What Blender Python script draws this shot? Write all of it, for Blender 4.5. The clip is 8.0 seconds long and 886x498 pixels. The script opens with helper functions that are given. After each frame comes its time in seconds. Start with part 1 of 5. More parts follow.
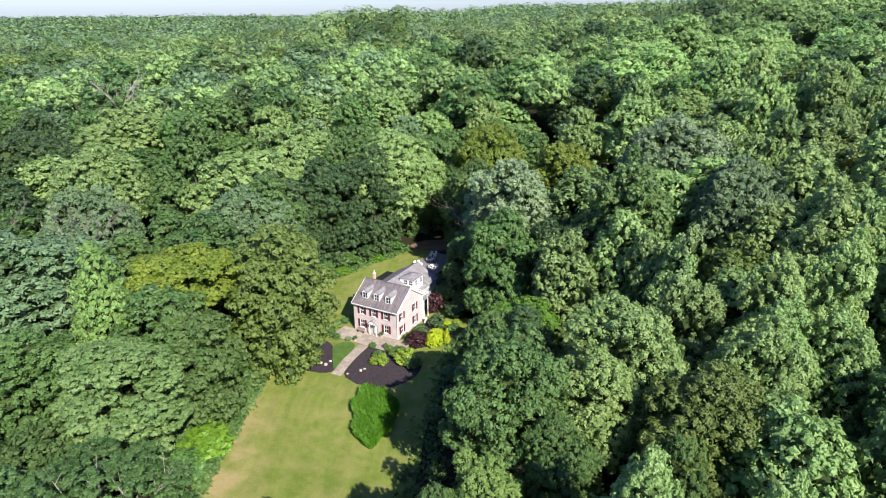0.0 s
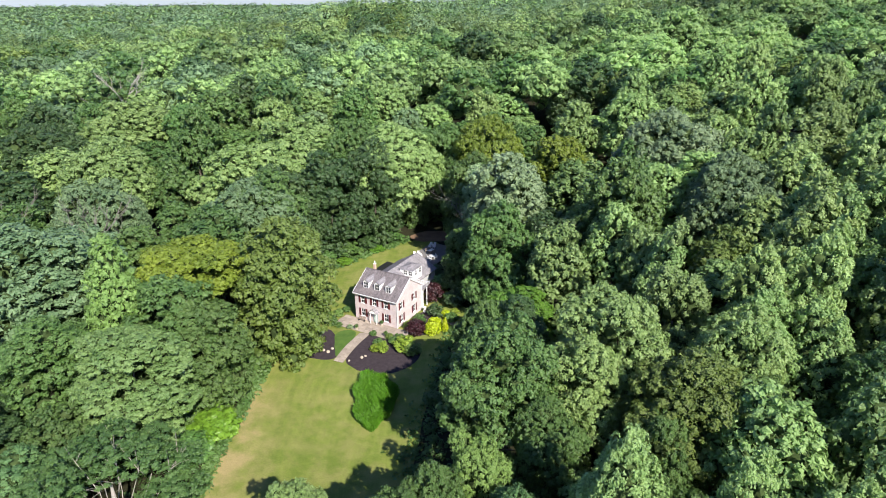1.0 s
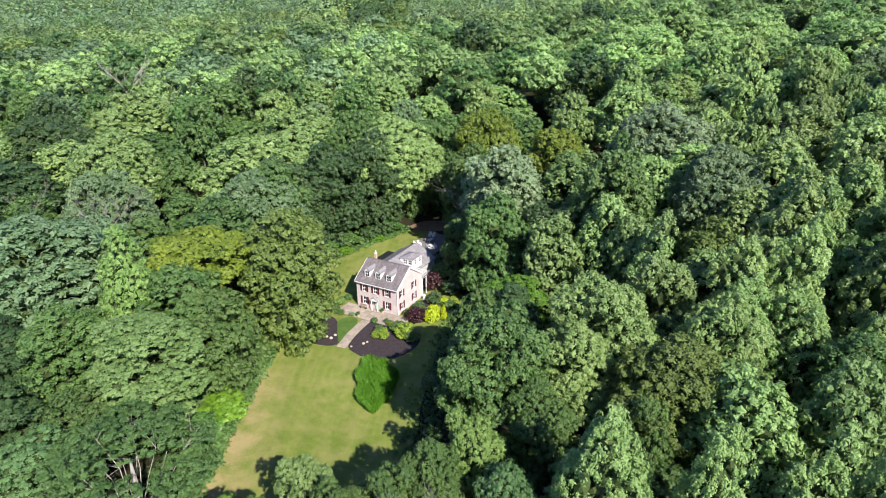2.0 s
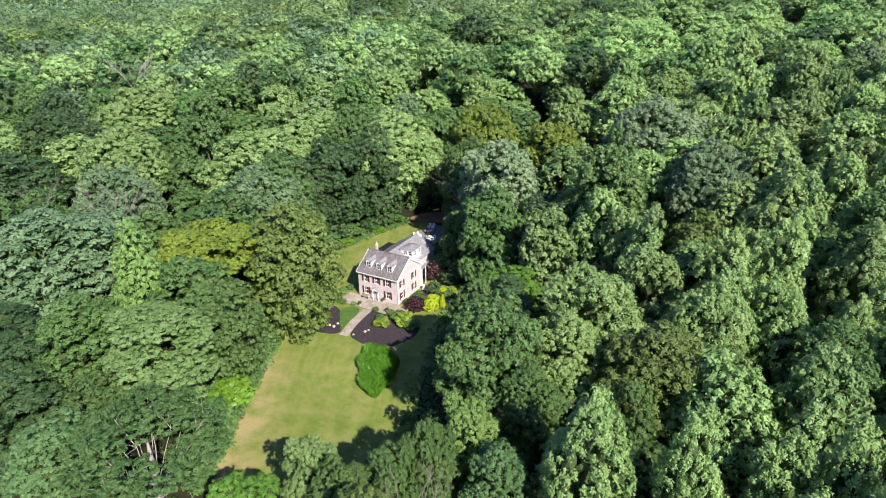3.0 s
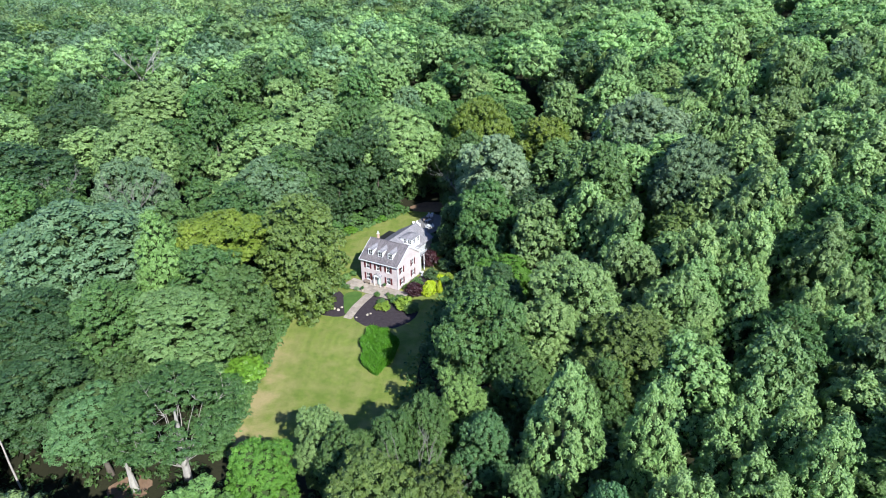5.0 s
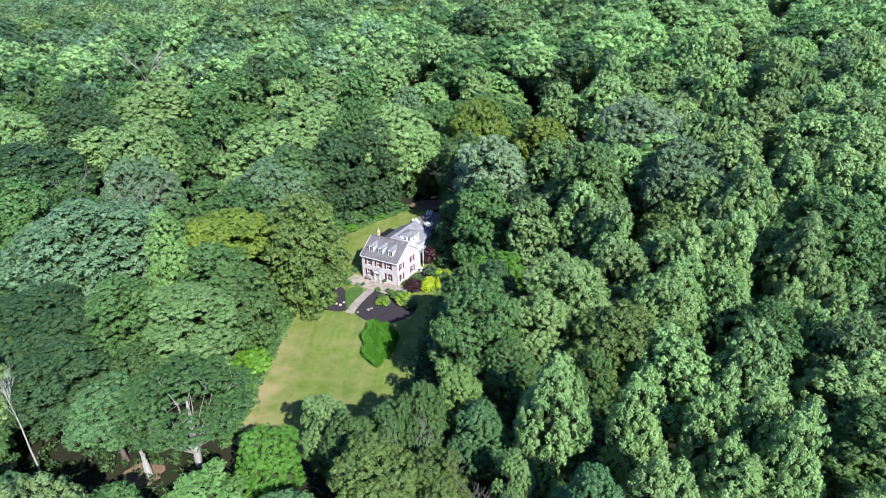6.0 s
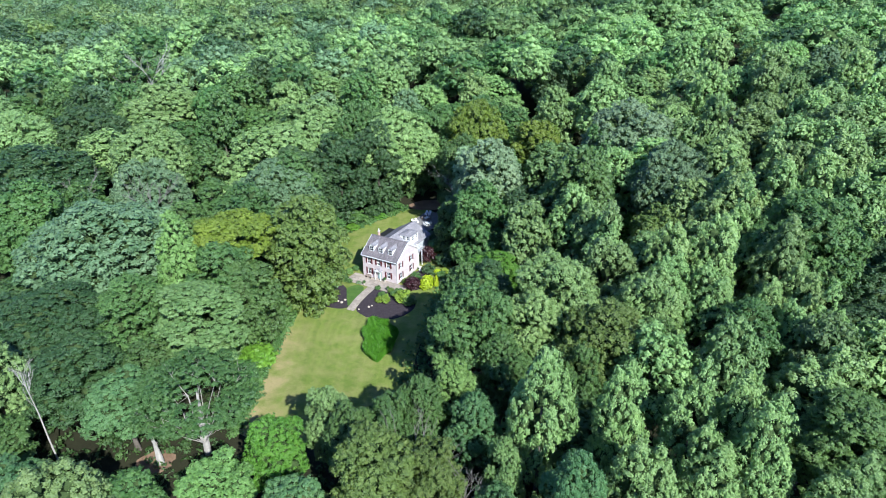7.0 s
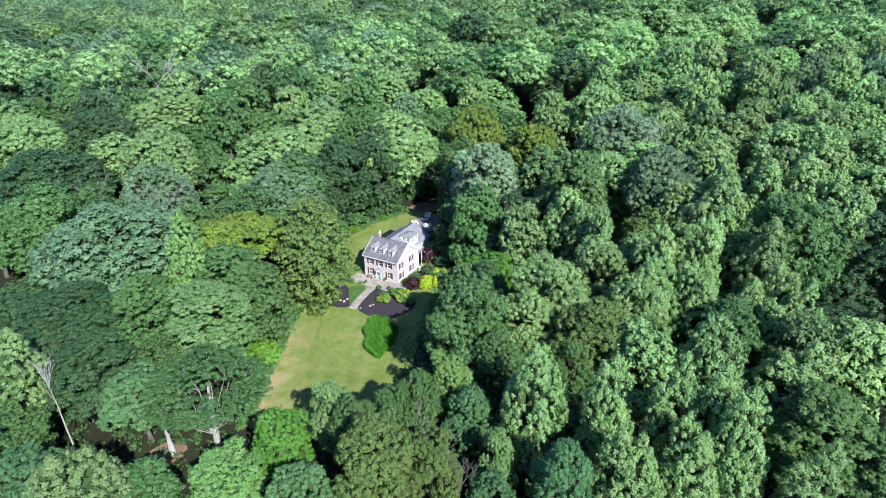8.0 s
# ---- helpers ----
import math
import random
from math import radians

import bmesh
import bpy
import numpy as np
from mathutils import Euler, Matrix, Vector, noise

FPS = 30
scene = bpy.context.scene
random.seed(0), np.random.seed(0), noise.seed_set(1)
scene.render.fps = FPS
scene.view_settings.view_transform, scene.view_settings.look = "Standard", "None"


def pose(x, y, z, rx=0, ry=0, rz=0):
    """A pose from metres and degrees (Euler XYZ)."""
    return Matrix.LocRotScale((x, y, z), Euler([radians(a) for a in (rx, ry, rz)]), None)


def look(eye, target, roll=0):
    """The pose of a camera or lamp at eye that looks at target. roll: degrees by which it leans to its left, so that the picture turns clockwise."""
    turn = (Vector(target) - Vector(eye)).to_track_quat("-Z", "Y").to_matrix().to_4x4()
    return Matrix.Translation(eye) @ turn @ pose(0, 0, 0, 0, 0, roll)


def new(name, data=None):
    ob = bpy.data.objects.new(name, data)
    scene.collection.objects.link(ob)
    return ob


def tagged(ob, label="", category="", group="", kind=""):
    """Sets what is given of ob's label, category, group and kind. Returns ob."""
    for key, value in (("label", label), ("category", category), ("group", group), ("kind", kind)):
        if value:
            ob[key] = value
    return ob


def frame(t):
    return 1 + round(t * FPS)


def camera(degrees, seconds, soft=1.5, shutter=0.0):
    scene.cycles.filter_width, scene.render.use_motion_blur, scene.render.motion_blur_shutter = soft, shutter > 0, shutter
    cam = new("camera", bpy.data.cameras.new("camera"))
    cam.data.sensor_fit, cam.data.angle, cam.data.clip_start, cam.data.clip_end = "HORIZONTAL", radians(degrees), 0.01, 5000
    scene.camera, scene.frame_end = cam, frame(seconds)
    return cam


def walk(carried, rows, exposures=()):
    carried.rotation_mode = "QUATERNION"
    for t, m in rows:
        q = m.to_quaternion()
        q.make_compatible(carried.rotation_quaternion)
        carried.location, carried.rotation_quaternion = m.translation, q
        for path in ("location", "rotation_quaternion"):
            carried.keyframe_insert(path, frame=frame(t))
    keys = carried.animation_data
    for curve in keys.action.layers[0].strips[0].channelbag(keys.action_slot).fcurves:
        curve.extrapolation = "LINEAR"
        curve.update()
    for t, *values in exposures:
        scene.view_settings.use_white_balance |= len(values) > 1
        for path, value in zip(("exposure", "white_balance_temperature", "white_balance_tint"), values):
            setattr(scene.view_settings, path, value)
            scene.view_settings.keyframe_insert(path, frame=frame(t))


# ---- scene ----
cam = camera(70.4, 8.0, soft=1.0)
PATH = [
    (0, (0.14, 0.049, 57.641), (0.14, 1.916, 56.925), -0.6),
    (0.5, (0.392, -1.593, 58.401), (0.391, 0.269, 57.67), -0.6),
    (1, (0.616, -3.273, 59.209), (0.613, -1.418, 58.463), -0.6),
    (1.5, (0.798, -5.061, 60.171), (0.794, -3.213, 59.406), -0.6),
    (3, (1.41, -10.637, 63.032), (1.402, -8.809, 62.221), -0.7),
    (3.5, (1.606, -12.468, 64.076), (1.597, -10.646, 63.25), -0.7),
    (4, (1.772, -14.366, 65.113), (1.762, -12.55, 64.276), -0.7),
    (4.5, (1.973, -16.211, 66.125), (1.963, -14.398, 65.279), -0.6),
    (6, (2.622, -22.32, 69.461), (2.611, -20.517, 68.596), -0.6),
    (6.5, (2.861, -24.433, 70.679), (2.85, -22.632, 69.81), -0.5),
    (7, (3.179, -26.6, 71.884), (3.167, -24.799, 71.013), -0.5),
    (7.5, (3.383, -28.848, 73.158), (3.371, -27.048, 72.285), -0.5),
    (8, (3.641, -31.134, 74.38), (3.627, -29.334, 73.509), -0.5),
]
walk(cam, [(t, look(eye, target, roll)) for t, eye, target, roll in PATH],
     exposures=[(0.0, 0.62, 6680, 11), (1.5, 0.62, 6720, 11), (3.0, 0.62, 6700, 11), (3.5, 0.63, 6240, 9), (4.5, 0.64, 5960, 7), (6.0, 0.65, 5800, 6), (8.0, 0.67, 5640, 5)])

# ---- light ----
SUN_TOWARD = Vector((0.45, -0.89, 0.78)).normalized()
SUN_STRENGTH, SKY_STRENGTH = 5.4, 0.084
world = bpy.data.worlds.new("sky")
scene.world = world
world.use_nodes = True
wn = world.node_tree.nodes
sky = wn.new("ShaderNodeTexSky")
sky.sky_type = "NISHITA"
sky.sun_disc = False
sky.sun_elevation = math.asin(SUN_TOWARD.z)
sky.sun_rotation = math.atan2(SUN_TOWARD.x, SUN_TOWARD.y)
sky.air_density, sky.dust_density, sky.ozone_density = 1.0, 0.4, 1.5
wn["Background"].inputs["Strength"].default_value = SKY_STRENGTH
cool = wn.new("ShaderNodeMix")
cool.data_type, cool.blend_type = "RGBA", "MULTIPLY"
cool.inputs[0].default_value, cool.inputs[7].default_value = 1.0, (0.74, 0.92, 1.47, 1)
world.node_tree.links.new(sky.outputs[0], cool.inputs[6])
world.node_tree.links.new(cool.outputs[2], wn["Background"].inputs["Color"])
sun = new("sun", bpy.data.lights.new("sun", "SUN"))
sun.data.energy, sun.data.angle, sun.data.color = SUN_STRENGTH, radians(0.55), (1.0, 0.965, 0.90)
sun.matrix_world = look((0, 0, 200), Vector((0, 0, 200)) - SUN_TOWARD)


# ---- materials ----
def surface(name, rough=0.7, spec=0.3, metal=0.0):
    m = bpy.data.materials.new(name)
    m.use_nodes = True
    b = m.node_tree.nodes["Principled BSDF"]
    b.inputs["Roughness"].default_value = rough
    b.inputs["Specular IOR Level"].default_value = spec
    b.inputs["Metallic"].default_value = metal
    return m, m.node_tree.nodes, m.node_tree.links, b


def ramp_node(nodes, stops):
    r = nodes.new("ShaderNodeValToRGB")
    e = r.color_ramp.elements
    e[0].position, e[0].color = stops[0][0], (*stops[0][1], 1)
    e[1].position, e[1].color = stops[-1][0], (*stops[-1][1], 1)
    for p, c in stops[1:-1]:
        k = e.new(p)
        k.color = (*c, 1)
    return r


def noise_node(nodes, links, coord, scale, detail=4.0, rough=0.6):
    n = nodes.new("ShaderNodeTexNoise")
    n.inputs["Scale"].default_value = scale
    n.inputs["Detail"].default_value = detail
    n.inputs["Roughness"].default_value = rough
    links.new(coord, n.inputs["Vector"])
    return n


def mix_node(nodes, links, fac, a, b, mode="MIX"):
    m = nodes.new("ShaderNodeMix")
    m.data_type, m.blend_type = "RGBA", mode
    for socket, v in ((m.inputs[0], fac), (m.inputs[6], a), (m.inputs[7], b)):
        if isinstance(v, bpy.types.NodeSocket):
            links.new(v, socket)
        else:
            socket.default_value = v if socket.type == "VALUE" else (*v, 1)
    return m.outputs[2]


def rough_surface(name, dark, light, scale=1.0, fine=12.0, rough=0.8, spec=0.25, bump=0.3, bump_scale=None, metal=0.0, jitter=0.0):
    """Two scales of variation between two colours, with a bump."""
    m, nodes, links, b = surface(name, rough, spec, metal)
    co = nodes.new("ShaderNodeTexCoord").outputs["Object"]
    big = noise_node(nodes, links, co, scale)
    small = noise_node(nodes, links, co, fine, 5.0, 0.7)
    r = ramp_node(nodes, [(0.3, dark), (0.7, light)])
    mixed = nodes.new("ShaderNodeMath")
    mixed.operation = "MULTIPLY_ADD"
    mixed.inputs[1].default_value = 0.5
    links.new(big.outputs[0], mixed.inputs[0])
    half = nodes.new("ShaderNodeMath")
    half.operation = "MULTIPLY"
    half.inputs[1].default_value = 0.5
    links.new(small.outputs[0], half.inputs[0])
    links.new(half.outputs[0], mixed.inputs[2])
    links.new(mixed.outputs[0], r.inputs[0])
    colour = r.outputs[0]
    if jitter:
        info = nodes.new("ShaderNodeObjectInfo")
        h = nodes.new("ShaderNodeHueSaturation")
        mr = nodes.new("ShaderNodeMapRange")
        mr.inputs[3].default_value, mr.inputs[4].default_value = 1 - jitter, 1 + jitter
        links.new(info.outputs["Random"], mr.inputs[0])
        links.new(mr.outputs[0], h.inputs["Value"])
        links.new(colour, h.inputs["Color"])
        colour = h.outputs[0]
    links.new(colour, b.inputs["Base Color"])
    if bump:
        bp = nodes.new("ShaderNodeBump")
        bp.inputs["Strength"].default_value = bump
        bp.inputs["Distance"].default_value = 0.03
        links.new(small.outputs[0], bp.inputs["Height"])
        links.new(bp.outputs[0], b.inputs["Normal"])
    return m


def leaf_surface(name, dark, light, glow=0.30, gloss=0.75, rough=0.40):
    """Leaves: each spray its own shade, each tree its own hue, and light that passes through."""
    m, nodes, links, b = surface(name, rough, gloss)
    geo = nodes.new("ShaderNodeNewGeometry")
    info = nodes.new("ShaderNodeObjectInfo")
    co = nodes.new("ShaderNodeTexCoord").outputs["Object"]
    patch = noise_node(nodes, links, co, 0.35, 2.0)
    add = nodes.new("ShaderNodeMath")
    add.operation = "MULTIPLY_ADD"
    add.inputs[1].default_value = 0.32
    links.new(geo.outputs["Random Per Island"], add.inputs[0])
    sub = nodes.new("ShaderNodeMath")
    sub.operation = "MULTIPLY_ADD"
    sub.inputs[1].default_value, sub.inputs[2].default_value = 1.2, -0.24
    links.new(patch.outputs[0], sub.inputs[0])
    links.new(sub.outputs[0], add.inputs[2])
    r = ramp_node(nodes, [(0.05, dark), (0.95, light)])
    links.new(add.outputs[0], r.inputs[0])
    h = nodes.new("ShaderNodeHueSaturation")
    for out, low, high in (("Hue", 0.492, 0.512), ("Value", 0.90, 1.10)):
        mr = nodes.new("ShaderNodeMapRange")
        mr.inputs[3].default_value, mr.inputs[4].default_value = low, high
        wob = nodes.new("ShaderNodeMath")
        wob.operation = "FRACT"
        mul = nodes.new("ShaderNodeMath")
        mul.operation = "MULTIPLY"
        mul.inputs[1].default_value = 1.0 if out == "Hue" else 7.31
        links.new(info.outputs["Random"], mul.inputs[0])
        links.new(mul.outputs[0], wob.inputs[0])
        links.new(wob.outputs[0], mr.inputs[0])
        if out == "Value":
            tone = nodes.new("ShaderNodeAttribute")
            tone.attribute_name = "tone"
            plus = nodes.new("ShaderNodeMath")
            links.new(mr.outputs[0], plus.inputs[0])
            links.new(tone.outputs["Fac"], plus.inputs[1])
            links.new(plus.outputs[0], h.inputs[out])
        else:
            links.new(mr.outputs[0], h.inputs[out])
    grain = noise_node(nodes, links, co, 4.2, 3.0, 0.75)
    gr = ramp_node(nodes, [(0.32, (0.68, 0.70, 0.68)), (0.5, (1.0, 1.0, 1.0)), (0.68, (1.30, 1.27, 1.30))])
    links.new(grain.outputs[0], gr.inputs[0])
    own = mix_node(nodes, links, 1.0, r.outputs[0], info.outputs["Color"], "MULTIPLY")
    links.new(mix_node(nodes, links, 1.0, own, gr.outputs[0], "MULTIPLY"), h.inputs["Color"])
    bp = nodes.new("ShaderNodeBump")
    bp.inputs["Strength"].default_value, bp.inputs["Distance"].default_value = 0.8, 0.25
    links.new(grain.outputs[0], bp.inputs["Height"])
    links.new(bp.outputs[0], b.inputs["Normal"])
    links.new(h.outputs[0], b.inputs["Base Color"])
    tr = nodes.new("ShaderNodeBsdfTranslucent")
    links.new(h.outputs[0], tr.inputs["Color"])
    mx = nodes.new("ShaderNodeMixShader")
    mx.inputs[0].default_value = glow
    links.new(b.outputs[0], mx.inputs[1])
    links.new(tr.outputs[0], mx.inputs[2])
    links.new(mx.outputs[0], nodes["Material Output"].inputs["Surface"])
    return m


LEAF = {
    "fresh": leaf_surface("leaf_fresh", (0.125, 0.238, 0.052), (0.405, 0.560, 0.192)),
    "mid": leaf_surface("leaf_mid", (0.054, 0.136, 0.029), (0.184, 0.308, 0.078)),
    "deep": leaf_surface("leaf_deep", (0.031, 0.082, 0.023), (0.110, 0.188, 0.058)),
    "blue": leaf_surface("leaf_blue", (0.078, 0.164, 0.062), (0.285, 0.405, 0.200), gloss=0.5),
    "teal": leaf_surface("leaf_teal", (0.052, 0.148, 0.044), (0.200, 0.350, 0.120)),
    "silver": leaf_surface("leaf_silver", (0.150, 0.255, 0.105), (0.46, 0.60, 0.32), gloss=0.5),
    "olive": leaf_surface("leaf_olive", (0.084, 0.154, 0.026), (0.268, 0.358, 0.074)),
    "bright": leaf_surface("leaf_bright", (0.115, 0.235, 0.042), (0.32, 0.500, 0.135)),
    "lime": leaf_surface("leaf_lime", (0.080, 0.200, 0.018), (0.22, 0.41, 0.045)),
    "reed": leaf_surface("leaf_reed", (0.120, 0.300, 0.020), (0.20, 0.44, 0.035), glow=0.4),
    "chartreuse": leaf_surface("leaf_chartreuse", (0.150, 0.250, 0.022), (0.380, 0.500, 0.060)),
    "yellow": leaf_surface("leaf_yellow", (0.36, 0.48, 0.010), (0.62, 0.74, 0.02)),
    "red": leaf_surface("leaf_red", (0.024, 0.007, 0.009), (0.085, 0.019, 0.023)),
    "brush": leaf_surface("leaf_brush", (0.034, 0.078, 0.018), (0.120, 0.200, 0.050)),
}
BARK = rough_surface("bark", (0.07, 0.055, 0.042), (0.20, 0.17, 0.14), 0.8, 6.0, 0.9, 0.2, 0.6)
PALE_BARK = rough_surface("pale_bark", (0.26, 0.235, 0.20), (0.50, 0.465, 0.42), 0.7, 5.0, 0.85, 0.2, 0.5)
# dark core colour that paints in the shade between leaf clumps
GAP_SHADE = rough_surface("crown_gap_shade", (0.028, 0.048, 0.016), (0.085, 0.125, 0.042), 1.2, 6.0, 0.95, 0.1, 0.6)
GREY_WOOD = rough_surface("grey_wood", (0.13, 0.115, 0.10), (0.27, 0.245, 0.22), 0.7, 5.0, 0.9, 0.2, 0.5)


# ---- builders ----
def part(name, bm, material, parent, label=""):
    """One mesh object from a bmesh, under a thing or a part (or top-level with no parent)."""
    me = bpy.data.meshes.new(name)
    bm.to_mesh(me)
    bm.free()
    me.materials.append(material)
    ob = new(name, me)
    if parent:
        ob.parent = parent
    if label:
        tagged(ob, label)
    return ob


def raw_part(name, verts, faces, material, parent, label=""):
    me = bpy.data.meshes.new(name)
    me.from_pydata(verts, [], faces)
    me.materials.append(material)
    ob = new(name, me)
    if parent:
        ob.parent = parent
    if label:
        tagged(ob, label)
    return ob


def slab(bm, x0, x1, y0, y1, z0, z1, bevel=0.0):
    r = bmesh.ops.create_cube(bm, size=1.0)
    bmesh.ops.scale(bm, vec=(x1 - x0, y1 - y0, z1 - z0), verts=r["verts"])
    bmesh.ops.translate(bm, vec=((x0 + x1) / 2, (y0 + y1) / 2, (z0 + z1) / 2), verts=r["verts"])
    if bevel:
        es = {e for v in r["verts"] for e in v.link_edges}
        bmesh.ops.bevel(bm, geom=list(es), offset=bevel, segments=1, affect="EDGES")


def box(name, x0, x1, y0, y1, z0, z1, material, parent, label="", bevel=0.012):
    bm = bmesh.new()
    slab(bm, x0, x1, y0, y1, z0, z1, bevel)
    return part(name, bm, material, parent, label)


def ramp(a, b, v):
    t = min(1.0, max(0.0, (v - a) / (b - a)))
    return t * t * (3 - 2 * t)


def rise(x, y):
    """The height of the ground: level round the house, rising behind and beside it."""
    clear = ramp(44, 74, math.hypot(x + 12, (y - 106) * 0.72))
    back = (11 * ramp(100, 200, y) + 4 * ramp(200, 300, y)) * (1 - 0.35 * ramp(40, 110, -x)) * clear
    right = 14 * ramp(25, 100, x) * ramp(30, 110, y) * (1 - 0.45 * ramp(140, 220, y))
    far = 20 * math.exp(-((x - 300) / 190) ** 2 - ((y - 430) / 150) ** 2) + 17 * math.exp(-((x + 62) / 75) ** 2 - ((y - 480) / 100) ** 2)
    far *= ramp(165, 300, y)
    wide = ramp(600, 1600, math.hypot(x, y)) * (10 + 9 * noise.noise(Vector((x / 900, y / 900, 0.3))))
    return back + right + far + wide
# ---- ground ----
def ground_sheet():
    n = 150
    def spread(a, near, reach):
        return math.sinh(a * near) / math.sinh(near) * reach
    verts, faces = [], []
    for j in range(n + 1):
        for i in range(n + 1):
            x = spread(2 * i / n - 1, 4.2, 4300)
            y = 100 + spread(2 * j / n - 1, 4.2, 4300)
            verts.append((x, y, rise(x, y)))
    for j in range(n):
        for i in range(n):
            a = j * (n + 1) + i
            faces.append((a, a + 1, a + n + 2, a + n + 1))
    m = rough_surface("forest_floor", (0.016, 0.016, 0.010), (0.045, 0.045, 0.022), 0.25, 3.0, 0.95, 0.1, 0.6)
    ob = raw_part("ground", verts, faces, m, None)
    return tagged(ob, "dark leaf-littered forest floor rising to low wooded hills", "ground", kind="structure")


ground_sheet()


def outline_sheet(name, points, z, material, thick=0.06, soft=3, wobble=0.0, seed=1):
    """A flat slab with a rounded outline given by a few corners."""
    rng = random.Random(seed)
    pts = [Vector(p) for p in points]
    for _ in range(soft):
        out = []
        for a, b in zip(pts, pts[1:] + pts[:1]):
            out += [a.lerp(b, 0.25), a.lerp(b, 0.75)]
        pts = out
    if wobble:
        pts = [p + Vector((rng.uniform(-wobble, wobble), rng.uniform(-wobble, wobble))) for p in pts]
    bm = bmesh.new()
    vs = [bm.verts.new((p.x, p.y, z)) for p in pts]
    f = bm.faces.new(vs)
    f.normal_update()
    if f.normal.z < 0:
        f.normal_flip()
    ext = bmesh.ops.extrude_face_region(bm, geom=[f])
    bmesh.ops.translate(bm, vec=(0, 0, -thick), verts=[g for g in ext["geom"] if isinstance(g, bmesh.types.BMVert)])
    bmesh.ops.recalc_face_normals(bm, faces=bm.faces)
    bmesh.ops.triangulate(bm, faces=bm.faces)
    return part(name, bm, material, None)


def lawn_surface():
    m, nodes, links, b = surface("lawn", 0.85, 0.2)
    co = nodes.new("ShaderNodeTexCoord").outputs["Object"]
    big = noise_node(nodes, links, co, 0.07, 3.0)
    mid = noise_node(nodes, links, co, 0.5, 4.0)
    fine = noise_node(nodes, links, co, 6.0, 5.0, 0.75)
    grass = ramp_node(nodes, [(0.3, (0.122, 0.174, 0.028)), (0.55, (0.182, 0.230, 0.043)), (0.75, (0.260, 0.282, 0.072))])
    blend = mix_node(nodes, links, 0.45, big.outputs[0], mid.outputs[0])
    links.new(blend, grass.inputs[0])
    # mown stripes, long and faint
    mp = nodes.new("ShaderNodeMapping")
    mp.inputs["Rotation"].default_value = (0, 0, radians(14))
    mp.inputs["Scale"].default_value = (0.8, 0.05, 1)
    links.new(co, mp.inputs[0])
    stripe = noise_node(nodes, links, mp.outputs[0], 1.0, 3.0)
    sr = ramp_node(nodes, [(0.4, (0.92, 0.93, 0.91)), (0.62, (1.07, 1.05, 1.07))])
    links.new(stripe.outputs[0], sr.inputs[0])
    c0 = mix_node(nodes, links, 1.0, grass.outputs[0], sr.outputs[0], "MULTIPLY")
    ring = nodes.new("ShaderNodeMapping")
    ring.inputs["Location"].default_value = (6.0, -84.0, 0)
    links.new(co, ring.inputs[0])
    arcs = nodes.new("ShaderNodeTexWave")
    arcs.wave_type, arcs.rings_direction = "RINGS", "Z"
    arcs.inputs["Scale"].default_value, arcs.inputs["Distortion"].default_value = 0.22, 7.0
    arcs.inputs["Detail"].default_value, arcs.inputs["Detail Scale"].default_value = 2.0, 0.6
    links.new(ring.outputs[0], arcs.inputs["Vector"])
    ar = ramp_node(nodes, [(0.25, (0.88, 0.90, 0.86)), (0.75, (1.06, 1.05, 1.05))])
    links.new(arcs.outputs[0], ar.inputs[0])
    c1 = mix_node(nodes, links, 0.32, c0, ar.outputs[0], "MULTIPLY")
    # dry bare patch along the west edge, and small worn ones
    sep = nodes.new("ShaderNodeSeparateXYZ")
    links.new(co, sep.inputs[0])
    dry = nodes.new("ShaderNodeMapRange")
    dry.interpolation_type = "SMOOTHSTEP"
    dry.inputs[1].default_value, dry.inputs[2].default_value = -21.5, -31.0
    links.new(sep.outputs[0], dry.inputs[0])
    south = nodes.new("ShaderNodeMapRange")
    south.interpolation_type = "SMOOTHSTEP"
    south.inputs[1].default_value, south.inputs[2].default_value = 92.0, 76.0
    links.new(sep.outputs[1], south.inputs[0])
    d2 = nodes.new("ShaderNodeMath")
    d2.operation = "MULTIPLY"
    patchy = ramp_node(nodes, [(0.38, (0.12, 0.12, 0.12)), (0.60, (1, 1, 1))])
    links.new(noise_node(nodes, links, co, 0.22, 4.0, 0.6).outputs[0], patchy.inputs[0])
    d1 = nodes.new("ShaderNodeMath")
    d1.operation = "MULTIPLY"
    links.new(patchy.outputs[0], d1.inputs[0])
    links.new(dry.outputs[0], d1.inputs[1])
    links.new(d1.outputs[0], d2.inputs[0])
    links.new(south.outputs[0], d2.inputs[1])
    worn = ramp_node(nodes, [(0.42, (0, 0, 0)), (0.62, (1, 1, 1))])
    links.new(noise_node(nodes, links, co, 0.28, 5.0, 0.65).outputs[0], worn.inputs[0])
    d3 = nodes.new("ShaderNodeMath")
    d3.operation = "MULTIPLY_ADD"
    links.new(d2.outputs[0], d3.inputs[0])
    d3.inputs[1].default_value = 0.9
    d4 = nodes.new("ShaderNodeMath")
    d4.operation = "MULTIPLY"
    d4.inputs[1].default_value = 0.30
    links.new(worn.outputs[0], d4.inputs[0])
    links.new(d4.outputs[0], d3.inputs[2])
    c2 = mix_node(nodes, links, d3.outputs[0], c1, (0.36, 0.29, 0.13))
    fr = ramp_node(nodes, [(0.3, (0.75, 0.75, 0.75)), (0.7, (1.2, 1.2, 1.2))])
    links.new(fine.outputs[0], fr.inputs[0])
    c3 = mix_node(nodes, links, 1.0, c2, fr.outputs[0], "MULTIPLY")
    links.new(c3, b.inputs["Base Color"])
    bp = nodes.new("ShaderNodeBump")
    bp.inputs["Strength"].default_value, bp.inputs["Distance"].default_value = 0.5, 0.05
